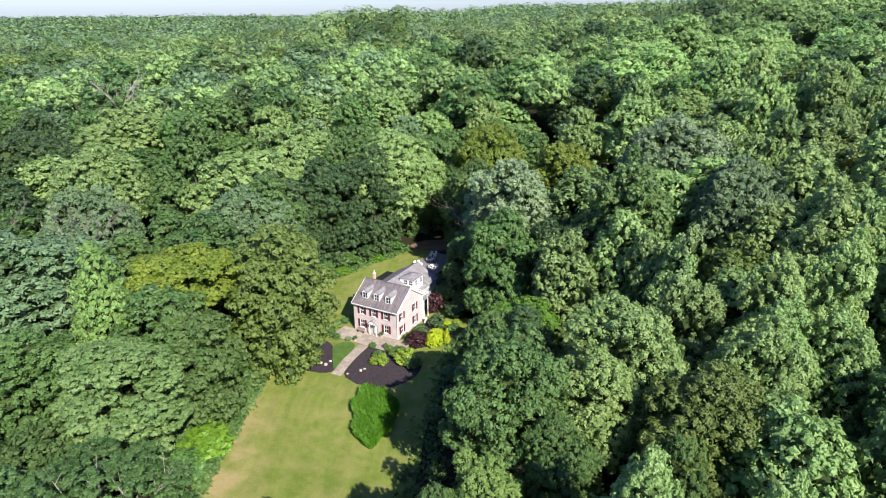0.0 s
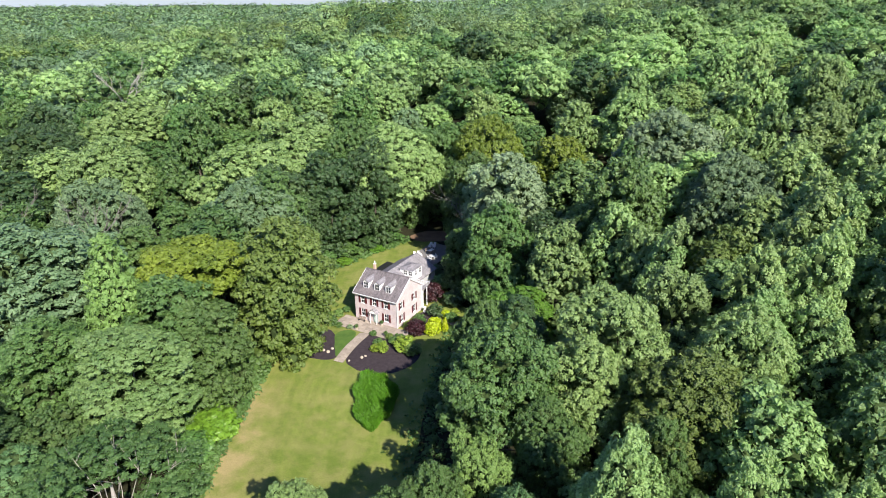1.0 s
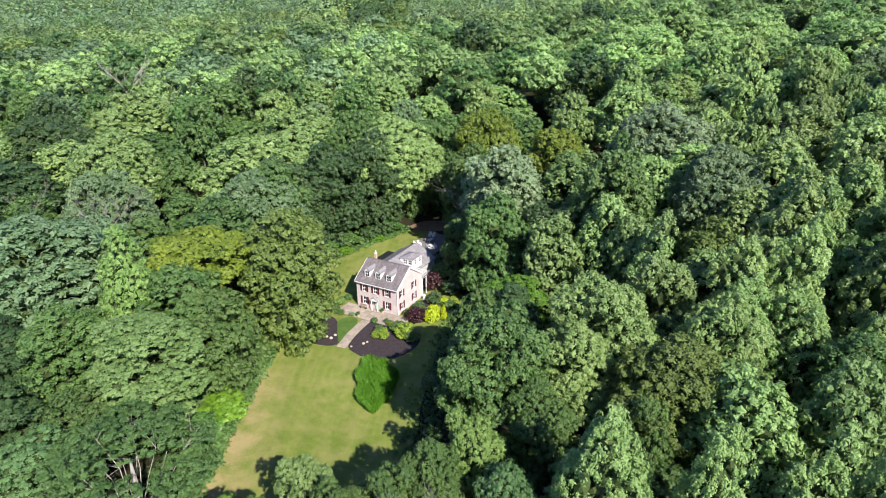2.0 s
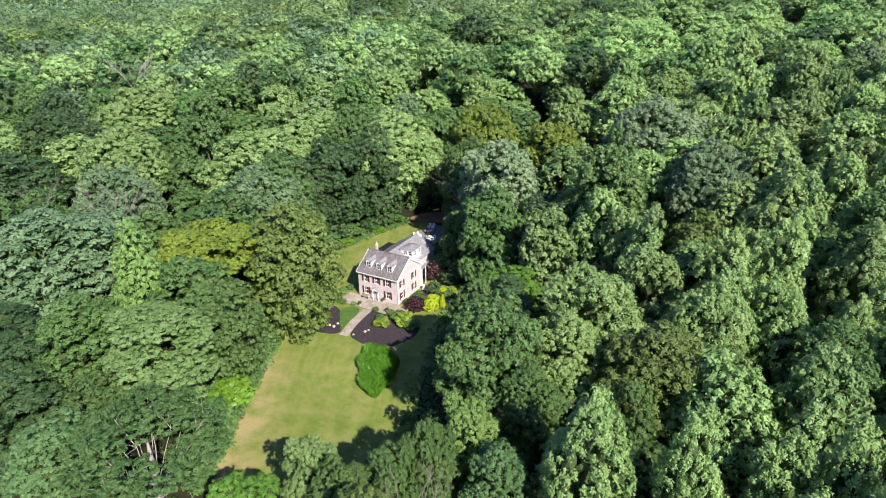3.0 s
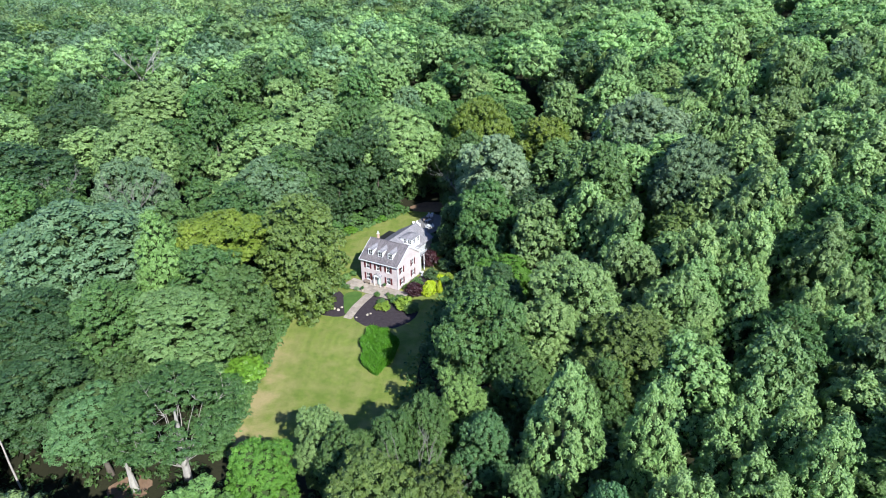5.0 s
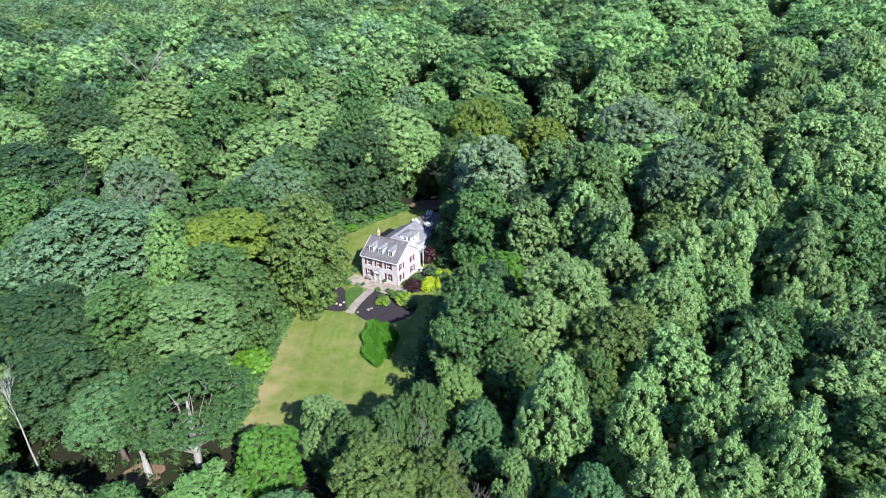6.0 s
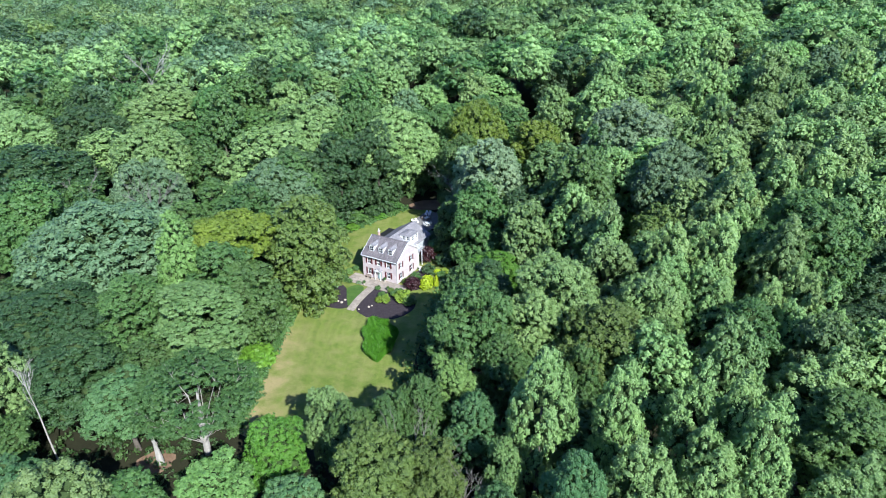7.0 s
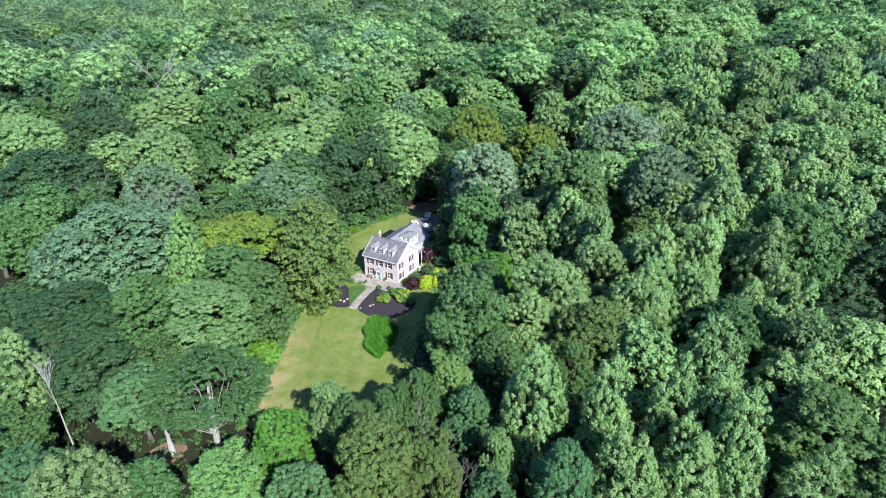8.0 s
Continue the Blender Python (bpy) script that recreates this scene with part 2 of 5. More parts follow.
    links.new(fine.outputs[0], bp.inputs["Height"])
    links.new(bp.outputs[0], b.inputs["Normal"])
    return m


LAWN = lawn_surface()
lawn = outline_sheet("lawn", [(-33, 50), (-32, 66), (-31.5, 74), (-31, 86), (-30, 97), (-29, 112), (-31.5, 126), (-24.5, 135), (-17, 143.5), (-9, 151),
                              (1, 149), (-3, 136), (2, 116), (7, 108), (0.5, 96), (-1.5, 84), (-3, 74), (-5, 50)], 0.03, LAWN, 0.05, 2, 0.12)
tagged(lawn, "sunlit mown lawn with faint stripes and dry tan patches", "lawn", kind="structure")


# ---- trees ----
def leaf_sprays(pos, nrm, size, rng):
    """Pointed three-cornered leaf sprays at the given places, as a flat array of corners, three to a spray."""
    n = len(pos)
    t = rng.normal(size=(n, 3))
    t -= nrm * np.sum(t * nrm, axis=1, keepdims=True)
    t /= np.linalg.norm(t, axis=1, keepdims=True) + 1e-9
    b = np.cross(nrm, t)
    s = (size * rng.uniform(0.65, 1.35, n))[:, None]
    droop = nrm * s * rng.uniform(-0.30, 0.10, (n, 1))
    corners = np.stack([pos - t * s * 0.5 + b * s * 0.5, pos + t * s * 0.85 + droop, pos - t * s * 0.5 - b * s * 0.5], axis=1)
    return corners.reshape(-1, 3)


def unit(v):
    return v / (np.linalg.norm(v, axis=-1, keepdims=True) + 1e-9)


SPECIES = {
    # where the crown starts, lobes, lobe share, flattening, taper, unevenness, how pointed its lobes are, puff size and its stretch, how thickly they stand, sprays a puff, spray size
    "oak": dict(base=0.20, lobes=19, lobe=0.36, flat=0.85, taper=0.0, jag=0.040, point=0.0, puff=0.66, tip=0.85, thick=0.80, sprays=26, size=0.36),
    "tall": dict(base=0.12, lobes=19, lobe=0.33, flat=1.55, taper=0.32, jag=0.090, point=0.66, puff=0.56, tip=1.30, thick=0.72, sprays=24, size=0.34),
    "cone": dict(base=0.12, lobes=24, lobe=0.36, flat=1.2, taper=0.66, jag=0.02, point=0.2, puff=0.46, tip=0.9, thick=0.9, sprays=20, size=0.30),
    "flat": dict(base=0.62, lobes=24, lobe=0.30, flat=0.42, taper=0.0, jag=0.012, point=0.0, puff=0.66, tip=0.55, thick=0.9, sprays=26, size=0.34),
    "feather": dict(base=0.25, lobes=36, lobe=0.29, flat=0.46, taper=0.08, jag=0.03, point=0.0, puff=0.62, tip=0.50, thick=0.72, sprays=24, size=0.40),
    "spread": dict(base=0.46, lobes=34, lobe=0.23, flat=0.46, taper=0.0, jag=0.03, point=0.0, puff=0.66, tip=0.6, thick=0.50, sprays=22, size=0.34),
    "skirt": dict(base=0.04, lobes=36, lobe=0.29, flat=0.78, taper=0.0, jag=0.030, point=0.0, puff=0.76, tip=0.75, thick=0.80, sprays=28, size=0.39),
    "grand": dict(base=0.22, lobes=46, lobe=0.25, flat=0.70, taper=0.0, jag=0.026, point=0.0, puff=0.92, tip=0.70, thick=0.78, sprays=36, size=0.36),
    "far": dict(base=0.22, lobes=18, lobe=0.37, flat=0.85, taper=0.05, jag=0.028, point=0.12, puff=0.88, tip=0.90, thick=0.72, sprays=19, size=0.46),
    "spire": dict(base=0.0, lobes=16, lobe=0.42, flat=1.3, taper=0.85, jag=0.01, point=0.4, puff=0.16, tip=1.2, thick=0.9, sprays=14, size=0.14),
    "shrub": dict(base=0.0, lobes=9, lobe=0.44, flat=0.9, taper=0.1, jag=0.03, point=0.0, puff=0.22, tip=0.9, thick=0.9, sprays=16, size=0.17),
}
OCTA = np.array([(1, 0, 0), (-1, 0, 0), (0, 1, 0), (0, -1, 0), (0, 0, 1), (0, 0, -1)], float)
OCTA_FACES = np.array([(0, 2, 4), (2, 1, 4), (1, 3, 4), (3, 0, 4), (2, 0, 5), (1, 2, 5), (3, 1, 5), (0, 3, 5)])


def puff_sprays(cc, cn, cr, count, size, tip, rng, core=True, loose=1.0):
    """Leaf sprays over the outer side of each puff, laid like scales, each puff with a small solid core."""
    v = unit(rng.normal(size=(len(cc), count, 3)) * 0.80 + cn[:, None] * 0.70 + np.array([0, 0, 0.35]))
    squash = np.array([1, 1, tip])
    pos = cc[:, None] + v * (cr[:, None, None] * squash) * (1 + 0.24 * loose * rng.uniform(-1, 1, (len(cc), count, 1)))
    nrm = unit(v / squash * 0.85 + cn[:, None] * 0.15 + rng.normal(size=v.shape) * 0.35 * loose + np.array([0, 0, 0.22]))
    leaves = leaf_sprays(pos.reshape(-1, 3), nrm.reshape(-1, 3), size, rng)
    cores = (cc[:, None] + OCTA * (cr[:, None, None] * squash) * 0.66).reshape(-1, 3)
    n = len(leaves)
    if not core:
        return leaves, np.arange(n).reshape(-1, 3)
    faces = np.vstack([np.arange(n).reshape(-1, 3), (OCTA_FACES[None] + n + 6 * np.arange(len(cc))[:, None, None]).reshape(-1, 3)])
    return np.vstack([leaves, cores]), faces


def crown_arrays(kind, H, R, seed, fine=False):
    """Corners and faces of a crown: lobes over a dome, leafy puffs over the lobes, sprays over the puffs, and the lobes' inner mass."""
    p = SPECIES[kind]
    rng = np.random.default_rng(seed)
    zb, zt = p["base"] * H, H
    zc, rz = zb + 0.46 * (zt - zb), 0.5 * (zt - zb)
    n = p["lobes"]
    k = np.arange(n) + 0.5
    up = 1 - (1.94 if kind == "skirt" else 1.62) * k / n
    ang = k * 2.39996 + rng.uniform(0, 6.28)
    up = np.clip(up + rng.normal(0, 0.07, n), -0.97 if kind == "skirt" else -0.75, 0.98)
    ring = np.sqrt(1 - np.abs(up) ** (2 if kind != "skirt" else 3))
    d = np.stack([ring * np.cos(ang), ring * np.sin(ang), up], axis=1)
    lr = R * p["lobe"] * rng.uniform(0.70, 1.28, n)
    wide = (1 - p["taper"] * (up * 0.5 + 0.5))[:, None] * rng.uniform(0.84 if kind == "far" else 0.72, 1.08, (n, 1))
    lc = np.stack([d[:, 0] * (R - lr * 0.85), d[:, 1] * (R - lr * 0.85), d[:, 2] * (rz - lr * p["flat"] * 0.7)], axis=1)
    lc[:, :2] *= wide
    lc[:, 2] += zc + rng.normal(0, p["jag"] * H, n)
    lc = np.vstack([lc, [[0, 0, zc]], [[0, 0, zc + rz * 0.45]]])
    lr = np.append(lr, [R * 0.5, R * 0.42])
    flat = np.array([1, 1, p["flat"]])
    puff = p["puff"] * (0.86 if fine else 1.0)
    cc, cn, cl = [], [], []
    for i in range(n):
        m = max(5, int(4.0 * lr[i] ** 2 / puff ** 2 * p["thick"] * 0.72))
        kk = np.arange(m) + 0.5
        uz = 1 - 1.7 * kk / m
        an = kk * 2.39996 + rng.uniform(0, 6.28)
        ball = np.stack([np.sqrt(1 - uz ** 2) * np.cos(an), np.sqrt(1 - uz ** 2) * np.sin(an), uz], axis=1)
        v = unit(ball + rng.normal(0, 0.10, (m, 3)) + d[i] * 0.30)
        narrow = np.stack([1 - p["point"] * np.clip(v[:, 2], 0, 1)] * 2 + [np.ones(m)], axis=1)
        cc.append(lc[i] + v * narrow * lr[i] * flat * rng.uniform(0.78, 1.12, (m, 1)))
        cn.append(unit(v / flat + d[i] * 0.2))
        cl.append(np.full(m, i))
    cc, cn, cl = np.vstack(cc), np.vstack(cn), np.concatenate(cl)
    keep = np.ones(len(cc), bool)
    for i in range(len(lc)):
        inside = np.linalg.norm((cc - lc[i]) / (lr[i] * flat), axis=1) < 0.84
        keep &= ~(inside & (cl != i))
    cc, cn = cc[keep], cn[keep]
    cr = puff * rng.uniform(0.7, 1.3, len(cc))
    verts, faces = puff_sprays(cc, cn, cr, int(p["sprays"] * (1.6 if fine else 1)), p["size"] * (0.62 if fine else 1.0), p["tip"], rng)
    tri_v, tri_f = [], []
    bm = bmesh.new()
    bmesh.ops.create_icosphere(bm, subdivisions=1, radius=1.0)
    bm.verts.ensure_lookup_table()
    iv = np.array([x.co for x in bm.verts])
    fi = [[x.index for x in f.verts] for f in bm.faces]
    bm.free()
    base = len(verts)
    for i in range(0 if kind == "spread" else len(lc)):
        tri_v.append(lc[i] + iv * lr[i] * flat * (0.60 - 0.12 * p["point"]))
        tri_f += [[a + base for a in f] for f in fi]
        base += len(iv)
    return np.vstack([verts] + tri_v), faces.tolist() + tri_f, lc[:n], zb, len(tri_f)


def tube(verts, faces, points, radii, sides=6):
    base = len(verts)
    for k, (p, r) in enumerate(zip(points, radii)):
        a = points[min(k + 1, len(points) - 1)] - points[max(k - 1, 0)]
        q = a.to_track_quat("Z", "Y")
        for s in range(sides):
            t = 2 * math.pi * s / sides
            verts.append(tuple(p + q @ Vector((r * math.cos(t), r * math.sin(t), 0))))
    for k in range(len(points) - 1):
        for s in range(sides):
            a, b = base + k * sides + s, base + k * sides + (s + 1) % sides
            faces.append((a, b, b + sides, a + sides))


def trunk_arrays(H, R, zb, targets, seed, thick=1.0, limbs=7):
    rng = random.Random(seed)
    verts, faces = [], []
    r0 = 0.018 * H * thick
    lean = Vector((rng.uniform(-0.5, 0.5), rng.uniform(-0.5, 0.5), 0))
    spine = [Vector((0, 0, -1.0)) , Vector((0, 0, 0.3)), lean * 0.3 + Vector((0, 0, zb * 0.6)), lean + Vector((0, 0, zb + 0.12 * H)), lean * 1.3 + Vector((0, 0, 0.78 * H))]
    tube(verts, faces, spine, [r0 * 1.7, r0 * 1.25, r0 * 0.95, r0 * 0.7, r0 * 0.2], 8)
    open_crown = limbs > 8
    pick = targets[1::2] if open_crown else sorted(targets, key=lambda v: v[2])[:limbs]
    for v in pick:
        end = Vector(v)
        start = spine[2].lerp(spine[3], rng.uniform(0.45, 0.95))
        if open_crown:
            start = spine[1].lerp(spine[2], rng.uniform(0.4, 1.0))
            end = Vector((end.x * 1.14, end.y * 1.14, end.z + 0.075 * H))
        knees = [start]
        for f in (0.3, 0.55, 0.8):
            knees.append(start.lerp(end, f) + Vector((rng.uniform(-1, 1), rng.uniform(-1, 1), rng.uniform(-1, 0.6))) * 0.06 * R)
        knees.append(end)
        girth = 0.62 if open_crown else 1.0
        tube(verts, faces, knees, [r0 * g * girth for g in (0.36, 0.24, 0.16, 0.11, 0.04)], 5)
        if open_crown:
            for _ in range(3):
                k = rng.choice((1, 2, 3))
                way = Vector((rng.uniform(-1, 1), rng.uniform(-1, 1), rng.uniform(0.1, 1.0))).normalized() * R * rng.uniform(0.2, 0.4)
                a = knees[k]
                tube(verts, faces, [a, a + way * 0.5 + Vector((0, 0, 0.2)), a + way], [r0 * 0.09, r0 * 0.06, r0 * 0.02], 4)
    return verts, faces


TREES = {}
NAMES = {"oak": "broadleaf_tree", "tall": "tall_broadleaf_tree", "cone": "conical_tree", "flat": "flat_topped_tree", "feather": "feathery_tree",
         "spread": "spreading_tree", "skirt": "low_skirted_tree", "grand": "large_broadleaf_tree", "far": "woodland_tree"}
SHAPES = {"oak": "rounded broadleaf tree with a lumpy dense crown", "tall": "tall broadleaf tree with an upright ragged crown",
          "cone": "conical tree with a dense pointed crown", "flat": "low tree with a wide flat-topped crown", "feather": "broadleaf tree with feathery layered boughs",
          "spread": "spreading tree with pale limbs showing through its crown", "skirt": "broad tree with boughs reaching down to the grass", "grand": "very large broadleaf tree with a billowing crown",
          "far": "woodland tree with a full rounded crown"}
HUES = {"fresh": "fresh light-green", "mid": "mid-green", "deep": "dark-green", "blue": "bluish-green", "silver": "silvery-green", "olive": "olive-green",
        "lime": "bright lime-green", "bright": "bright spring-green", "chartreuse": "dull yellow-green", "teal": "cool mid-green"}


def master(kind, variant, fine):
    """The meshes of one tree shape, built once: crown and trunk at a height of 22 m."""
    key = (kind, variant, fine)
    if key not in TREES:
        R = {"grand": 11.0, "cone": 5.0, "flat": 8.0, "feather": 8.0, "spread": 10.0, "skirt": 8.5, "tall": 5.5}.get(kind, 6.5)
        seed = sum(ord(ch) for ch in kind) * 10 + variant
        v, f, lobes, zb, inner = crown_arrays(kind, 22.0, R, seed, fine)
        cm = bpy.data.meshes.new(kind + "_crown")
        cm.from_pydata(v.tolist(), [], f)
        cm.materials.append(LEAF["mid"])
        # second slot: inner lobes in the painted shade colour
        cm.materials.append(GAP_SHADE)
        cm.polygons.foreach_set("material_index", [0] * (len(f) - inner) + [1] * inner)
        tv, tf = trunk_arrays(22.0, R, zb, lobes.tolist(), seed, 1.25 if kind in ("grand", "spread") else 1.0, 11 if kind == "spread" else 6)
        tm = bpy.data.meshes.new(kind + "_trunk")
        tm.from_pydata(tv, [], tf)
        tm.materials.append(PALE_BARK if kind == "spread" else BARK)
        TREES[key] = (cm, tm, R)
    return TREES[key]


planted = []
tree_rng = random.Random(11)


def tree(kind, hue, x, y, h, r, tone=1.0):
    if kind in ("oak", "tall") and r > 7.6 and hue == "fresh" and y < 130:
        # a stand of upright trees that grow into one another
        for k in range(4):
            a = 1.57 * k + x
            tree("tall", hue, x + 0.52 * r * math.cos(a), y + 0.52 * r * math.sin(a), h * (1.0 - 0.05 * k), r * 0.58, 1.08)
        return
    if kind in ("oak", "tall") and r > 8.8:
        kind = "grand"
    variant = tree_rng.randrange({"oak": 4, "tall": 4, "grand": 3, "far": 5, "skirt": 3}.get(kind, 1))
    cm, tm, R = master(kind, variant, kind != "far" and y < 76 and h > 13.5)
    top = new(NAMES[kind])
    top.matrix_basis = pose(x, y, rise(x, y), 0, 0, tree_rng.uniform(0, 360)) @ Matrix.Diagonal((r / R, r / R, h / 22.0, 1))
    for n, me in (("crown", cm), ("trunk", tm)):
        ob = new(n, me)
        ob.parent = top
        if n == "crown":
            ob.material_slots[0].link = "OBJECT"
            ob.material_slots[0].material = LEAF[hue]
            ob.color = (tone, tone, tone, 1)
    tagged(top, HUES[hue] + " " + SHAPES[kind], "tree", "trees of the woodland")
    planted.append((x, y, r))


def plant(kind, hue, rows, tone=1.0):
    for x, y, h, r in rows:
        tree(kind, hue, x, y, h, r, tone)


plant("oak", "blue", [(-66.6, 89.1, 26, 14.8), (54.9, 109.7, 26, 9.3), (-39.6, 121.2, 24, 9.9), (-71.3, 120.3, 24, 9.9)])
plant("oak", "mid", [(-52.7, 69.5, 20, 6.8), (-62.8, 42.6, 12, 5.4), (-37.9, 30.9, 12, 4.9), (7.3, 60, 26, 7.0), (11.7, 53.4, 18, 4.5), (35.2, 55.7, 20, 5), (33.5, 106, 31, 8.0), (-93.3, 103.4, 22, 9.5), (44.8, 133.5, 27, 7.2), (49.2, 54.3, 22, 6.1), (23.4, 50.7, 20, 3.8)])
plant("oak", "deep", [(-65, 66.8, 19, 10.3), (-75.3, 68.1, 18, 7.6), (-56, 54.3, 16, 8.2), (-104.6, 159.7, 24, 12.2), (-102.5, 125.7, 25, 16), (68.7, 57.6, 18, 6.7)])
plant("spread", "mid", [(-34.6, 48.4, 16.5, 9.6)], 0.92)
plant("tall", "fresh", [(-65.5, 50.5, 20, 5.5), (53.4, 41.1, 23, 7.1), (57.5, 57.5, 24, 7.9), (44.5, 68.2, 27, 10), (66.6, 95.8, 26, 10.8), (55.2, 82.6, 25, 8.5), (83.1, 90.2, 26, 10.9)])
plant("oak", "lime", [(-20.8, 40.2, 14, 4.5)], 1.05)
plant("oak", "lime", [(13.3, 90.5, 14, 6)], 0.80)
plant("oak", "bright", [(-27, 33.2, 13, 5.2)])
plant("oak", "teal", [(-15.7, 28.4, 15, 4.4), (-45.9, 49.2, 15, 6.1), (6.7, 42.7, 16, 3.9), (18.1, 26.7, 20, 4)], 1.1)
plant("oak", "fresh", [(-14.2, 44.5, 16.5, 3.4)])
plant("oak", "mid", [(-10.4, 39.9, 17, 3.6), (-5, 42.3, 17.5, 3.9), (-0.5, 44.8, 17, 3.6)])
plant("tall", "deep", [(78.4, 68.8, 22, 8.5)])
plant("tall", "mid", [(-52.6, 116.9, 20, 6.9), (68.6, 76.9, 26, 10.4)])
plant("oak", "olive", [(27.3, 54.5, 23, 6.9), (-5.9, 31.3, 19, 5.9), (0.7, 32.1, 18, 4.8)], 0.82)
plant("oak", "chartreuse", [(12.2, 158, 30, 9.7), (28.5, 145.2, 28, 7.9), (29.6, 150.2, 24, 8.6)], 0.62)
plant("oak", "bright", [(3.8, 49.7, 17.5, 4.0)])
plant("oak", "fresh", [(37, 32.2, 25, 8.2), (21.8, 66.5, 27, 7.5), (17, 60.8, 22, 5.4), (-46.1, 145.5, 26, 13.5), (-38.9, 165.5, 27, 14.1), (-77.8, 139.6, 26, 10.6), (-88.5, 176.3, 25, 13.6), (-11.8, 157.8, 28, 12.3), (-127.8, 155.6, 24, 12.7)])
plant("oak", "silver", [(14.3, 120.9, 29, 8.4)], 0.90)
plant("oak", "silver", [(51.8, 135.4, 28, 12.0)], 0.78)
# trees that stand round the open ground, with their sides in view
plant("skirt", "olive", [(-26.8, 93.5, 25.5, 8.7)])
plant("skirt", "mid", [(-40.0, 79.5, 21.5, 8.2), (-35.4, 78.0, 18.5, 6.8)], 0.88)
plant("feather", "fresh", [(-39.5, 65.5, 21, 7.8)], 0.92)
plant("cone", "bright", [(-47.2, 79.0, 28.5, 4.8)])
plant("flat", "chartreuse", [(-40.0, 90.0, 23.5, 8.0)], 0.80)
# (9.5, 74), (6.6, 76) and (4.4, 67.5) are added to shade the lawn
plant("skirt", "deep", [(-26.8, 142.0, 25, 8), (-16.8, 150.0, 26, 7.6), (-37.0, 133.0, 24, 8), (-32.6, 137.0, 19, 6), (9.5, 74.0, 20, 6.0)])
plant("skirt", "mid", [(10.8, 108.0, 23, 6.8), (4.8, 117.5, 16, 4.6), (6.6, 76.0, 19, 5.2), (-37.0, 124.0, 25, 8.5), (-4.0, 166.0, 28, 8.5), (7.5, 143.0, 24, 7.0), (4.0, 161.0, 21, 5.5), (-7.0, 162.0, 21, 5.5), (4.4, 67.5, 15, 3.6)])
plant("oak", "mid", [(-24.0, 164.0, 28, 9.5)])
plant("oak", "silver", [(10.0, 131.0, 25, 5.5), (4.6, 131.5, 12.0, 3.0)])
plant("oak", "fresh", [(35.5, 61.5, 26, 6.0), (10.4, 33.5, 17, 2.6)])
plant("feather", "bright", [(53.5, 34.0, 22, 7.0), (60.0, 30.0, 19, 6.0)], 0.62)
plant("tall", "fresh", [(-44.2, 27.8, 18, 6.6)], 0.84)
plant("tall", "fresh", [(47.5, 24.0, 19, 5.0)])
plant("tall", "fresh", [(15.6, 38.9, 26, 4.9), (25.2, 36.1, 25, 4.4), (25.4, 27.1, 22, 4.8)], 1.10)
plant("oak", "lime", [(72.0, 55.0, 12, 4.0), (49.0, 113.0, 10, 4.0)])
plant("oak", "teal", [(9.1, 29.0, 13.5, 3.2), (-54.0, 33.0, 13.5, 5.0)], 0.95)
plant("oak", "mid", [(-90.5, 104.0, 25, 8.5)])
plant("grand", "fresh", [(-119.0, 148.0, 26, 11.0)])
plant("oak", "mid", [(3.5, 177.0, 25, 7.5), (15.0, 174.0, 25, 7.5), (24.0, 166.0, 25, 7.0), (-14.0, 176.0, 25, 7.5)])


def in_clearing(x, y, grow=0.0):
    """Whether a place lies in the open ground round the house."""
    if 48 - grow < y < 100 + grow:
        return -32 - grow < x < 3.5 + grow
    if 100 <= y < 160 + grow:
        return -31 - grow + max(0, y - 124) * 0.75 < x < 4 + grow - max(0, y - 112) * 0.05
    return False


def fill_wood(x0, x1, y0, y1, gap, kinds, tries, seed, hmin, hmax, fresh=0.0):
    """Trees between those placed singly, no closer to one another than their crowns allow."""
    rng = random.Random(seed)
    for _ in range(tries):
        x, y = rng.uniform(x0, x1), rng.uniform(y0, y1)
        if abs(x) > max(55, 16 + (y + 35) * 0.76):
            continue
        r = rng.uniform(4.4, 7.2) if y < 100 else rng.uniform(5.6, 9.0) * (1 - 0.2 * ramp(40, 100, x))
        if in_clearing(x, y, r * 0.75):
            continue
        if any((x - a) ** 2 + (y - b) ** 2 < (gap * (r + c)) ** 2 for a, b, c in planted):
            continue
        right = ramp(-60, 60, x + 40 * noise.noise(Vector((x / 60, y / 60, 2.0))))
        roll = rng.random()
        if roll < fresh + 0.13 + 0.50 * right + 0.12 * ramp(100, 130, y):
            hue = "fresh"
        elif roll < 0.74:
            hue = "mid"
        elif roll < 0.90:
            hue = "deep"
        elif roll < 0.96:
            hue = "blue"
        else:
            hue = "olive"
        if x > 70 and y < 64 and hue == "fresh":
            hue = "deep"
        tree(rng.choice(kinds), hue, x, y, rng.uniform(hmin, hmax), r, rng.uniform(0.66, 1.16) + 0.12 * ramp(95, 130, y))


# openings that stay free of low growth, where the ground and bare trunks can be seen
for x, y, r in ((-56, 40, 4), (-42, 41, 3), (-31, 42, 3), (-50, 38, 3.5), (9.5, 38, 3), (9, 30, 3), (82, 77, 6), (88, 85, 6), (77, 60, 5), (72, 138, 7), (80, 142, 7), (89, 148, 7), (42, 97, 6), (-92, 82, 6), (-96, 90, 5), (44, 106, 6), (94, 200, 7), (101, 210, 8), (108, 219, 8), (114, 230, 8)):
    planted.append((x, y, r))
fill_wood(30, 128, 46, 138, 0.66, ["far", "far", "tall"], 2500, 29, 21, 26, 0.30)
fill_wood(-100, 100, 8, 56, 0.72, ["far"], 3500, 21, 9, 14.4)
fill_wood(-110, 110, 52, 92, 0.72, ["far"], 3000, 25, 10, 15)
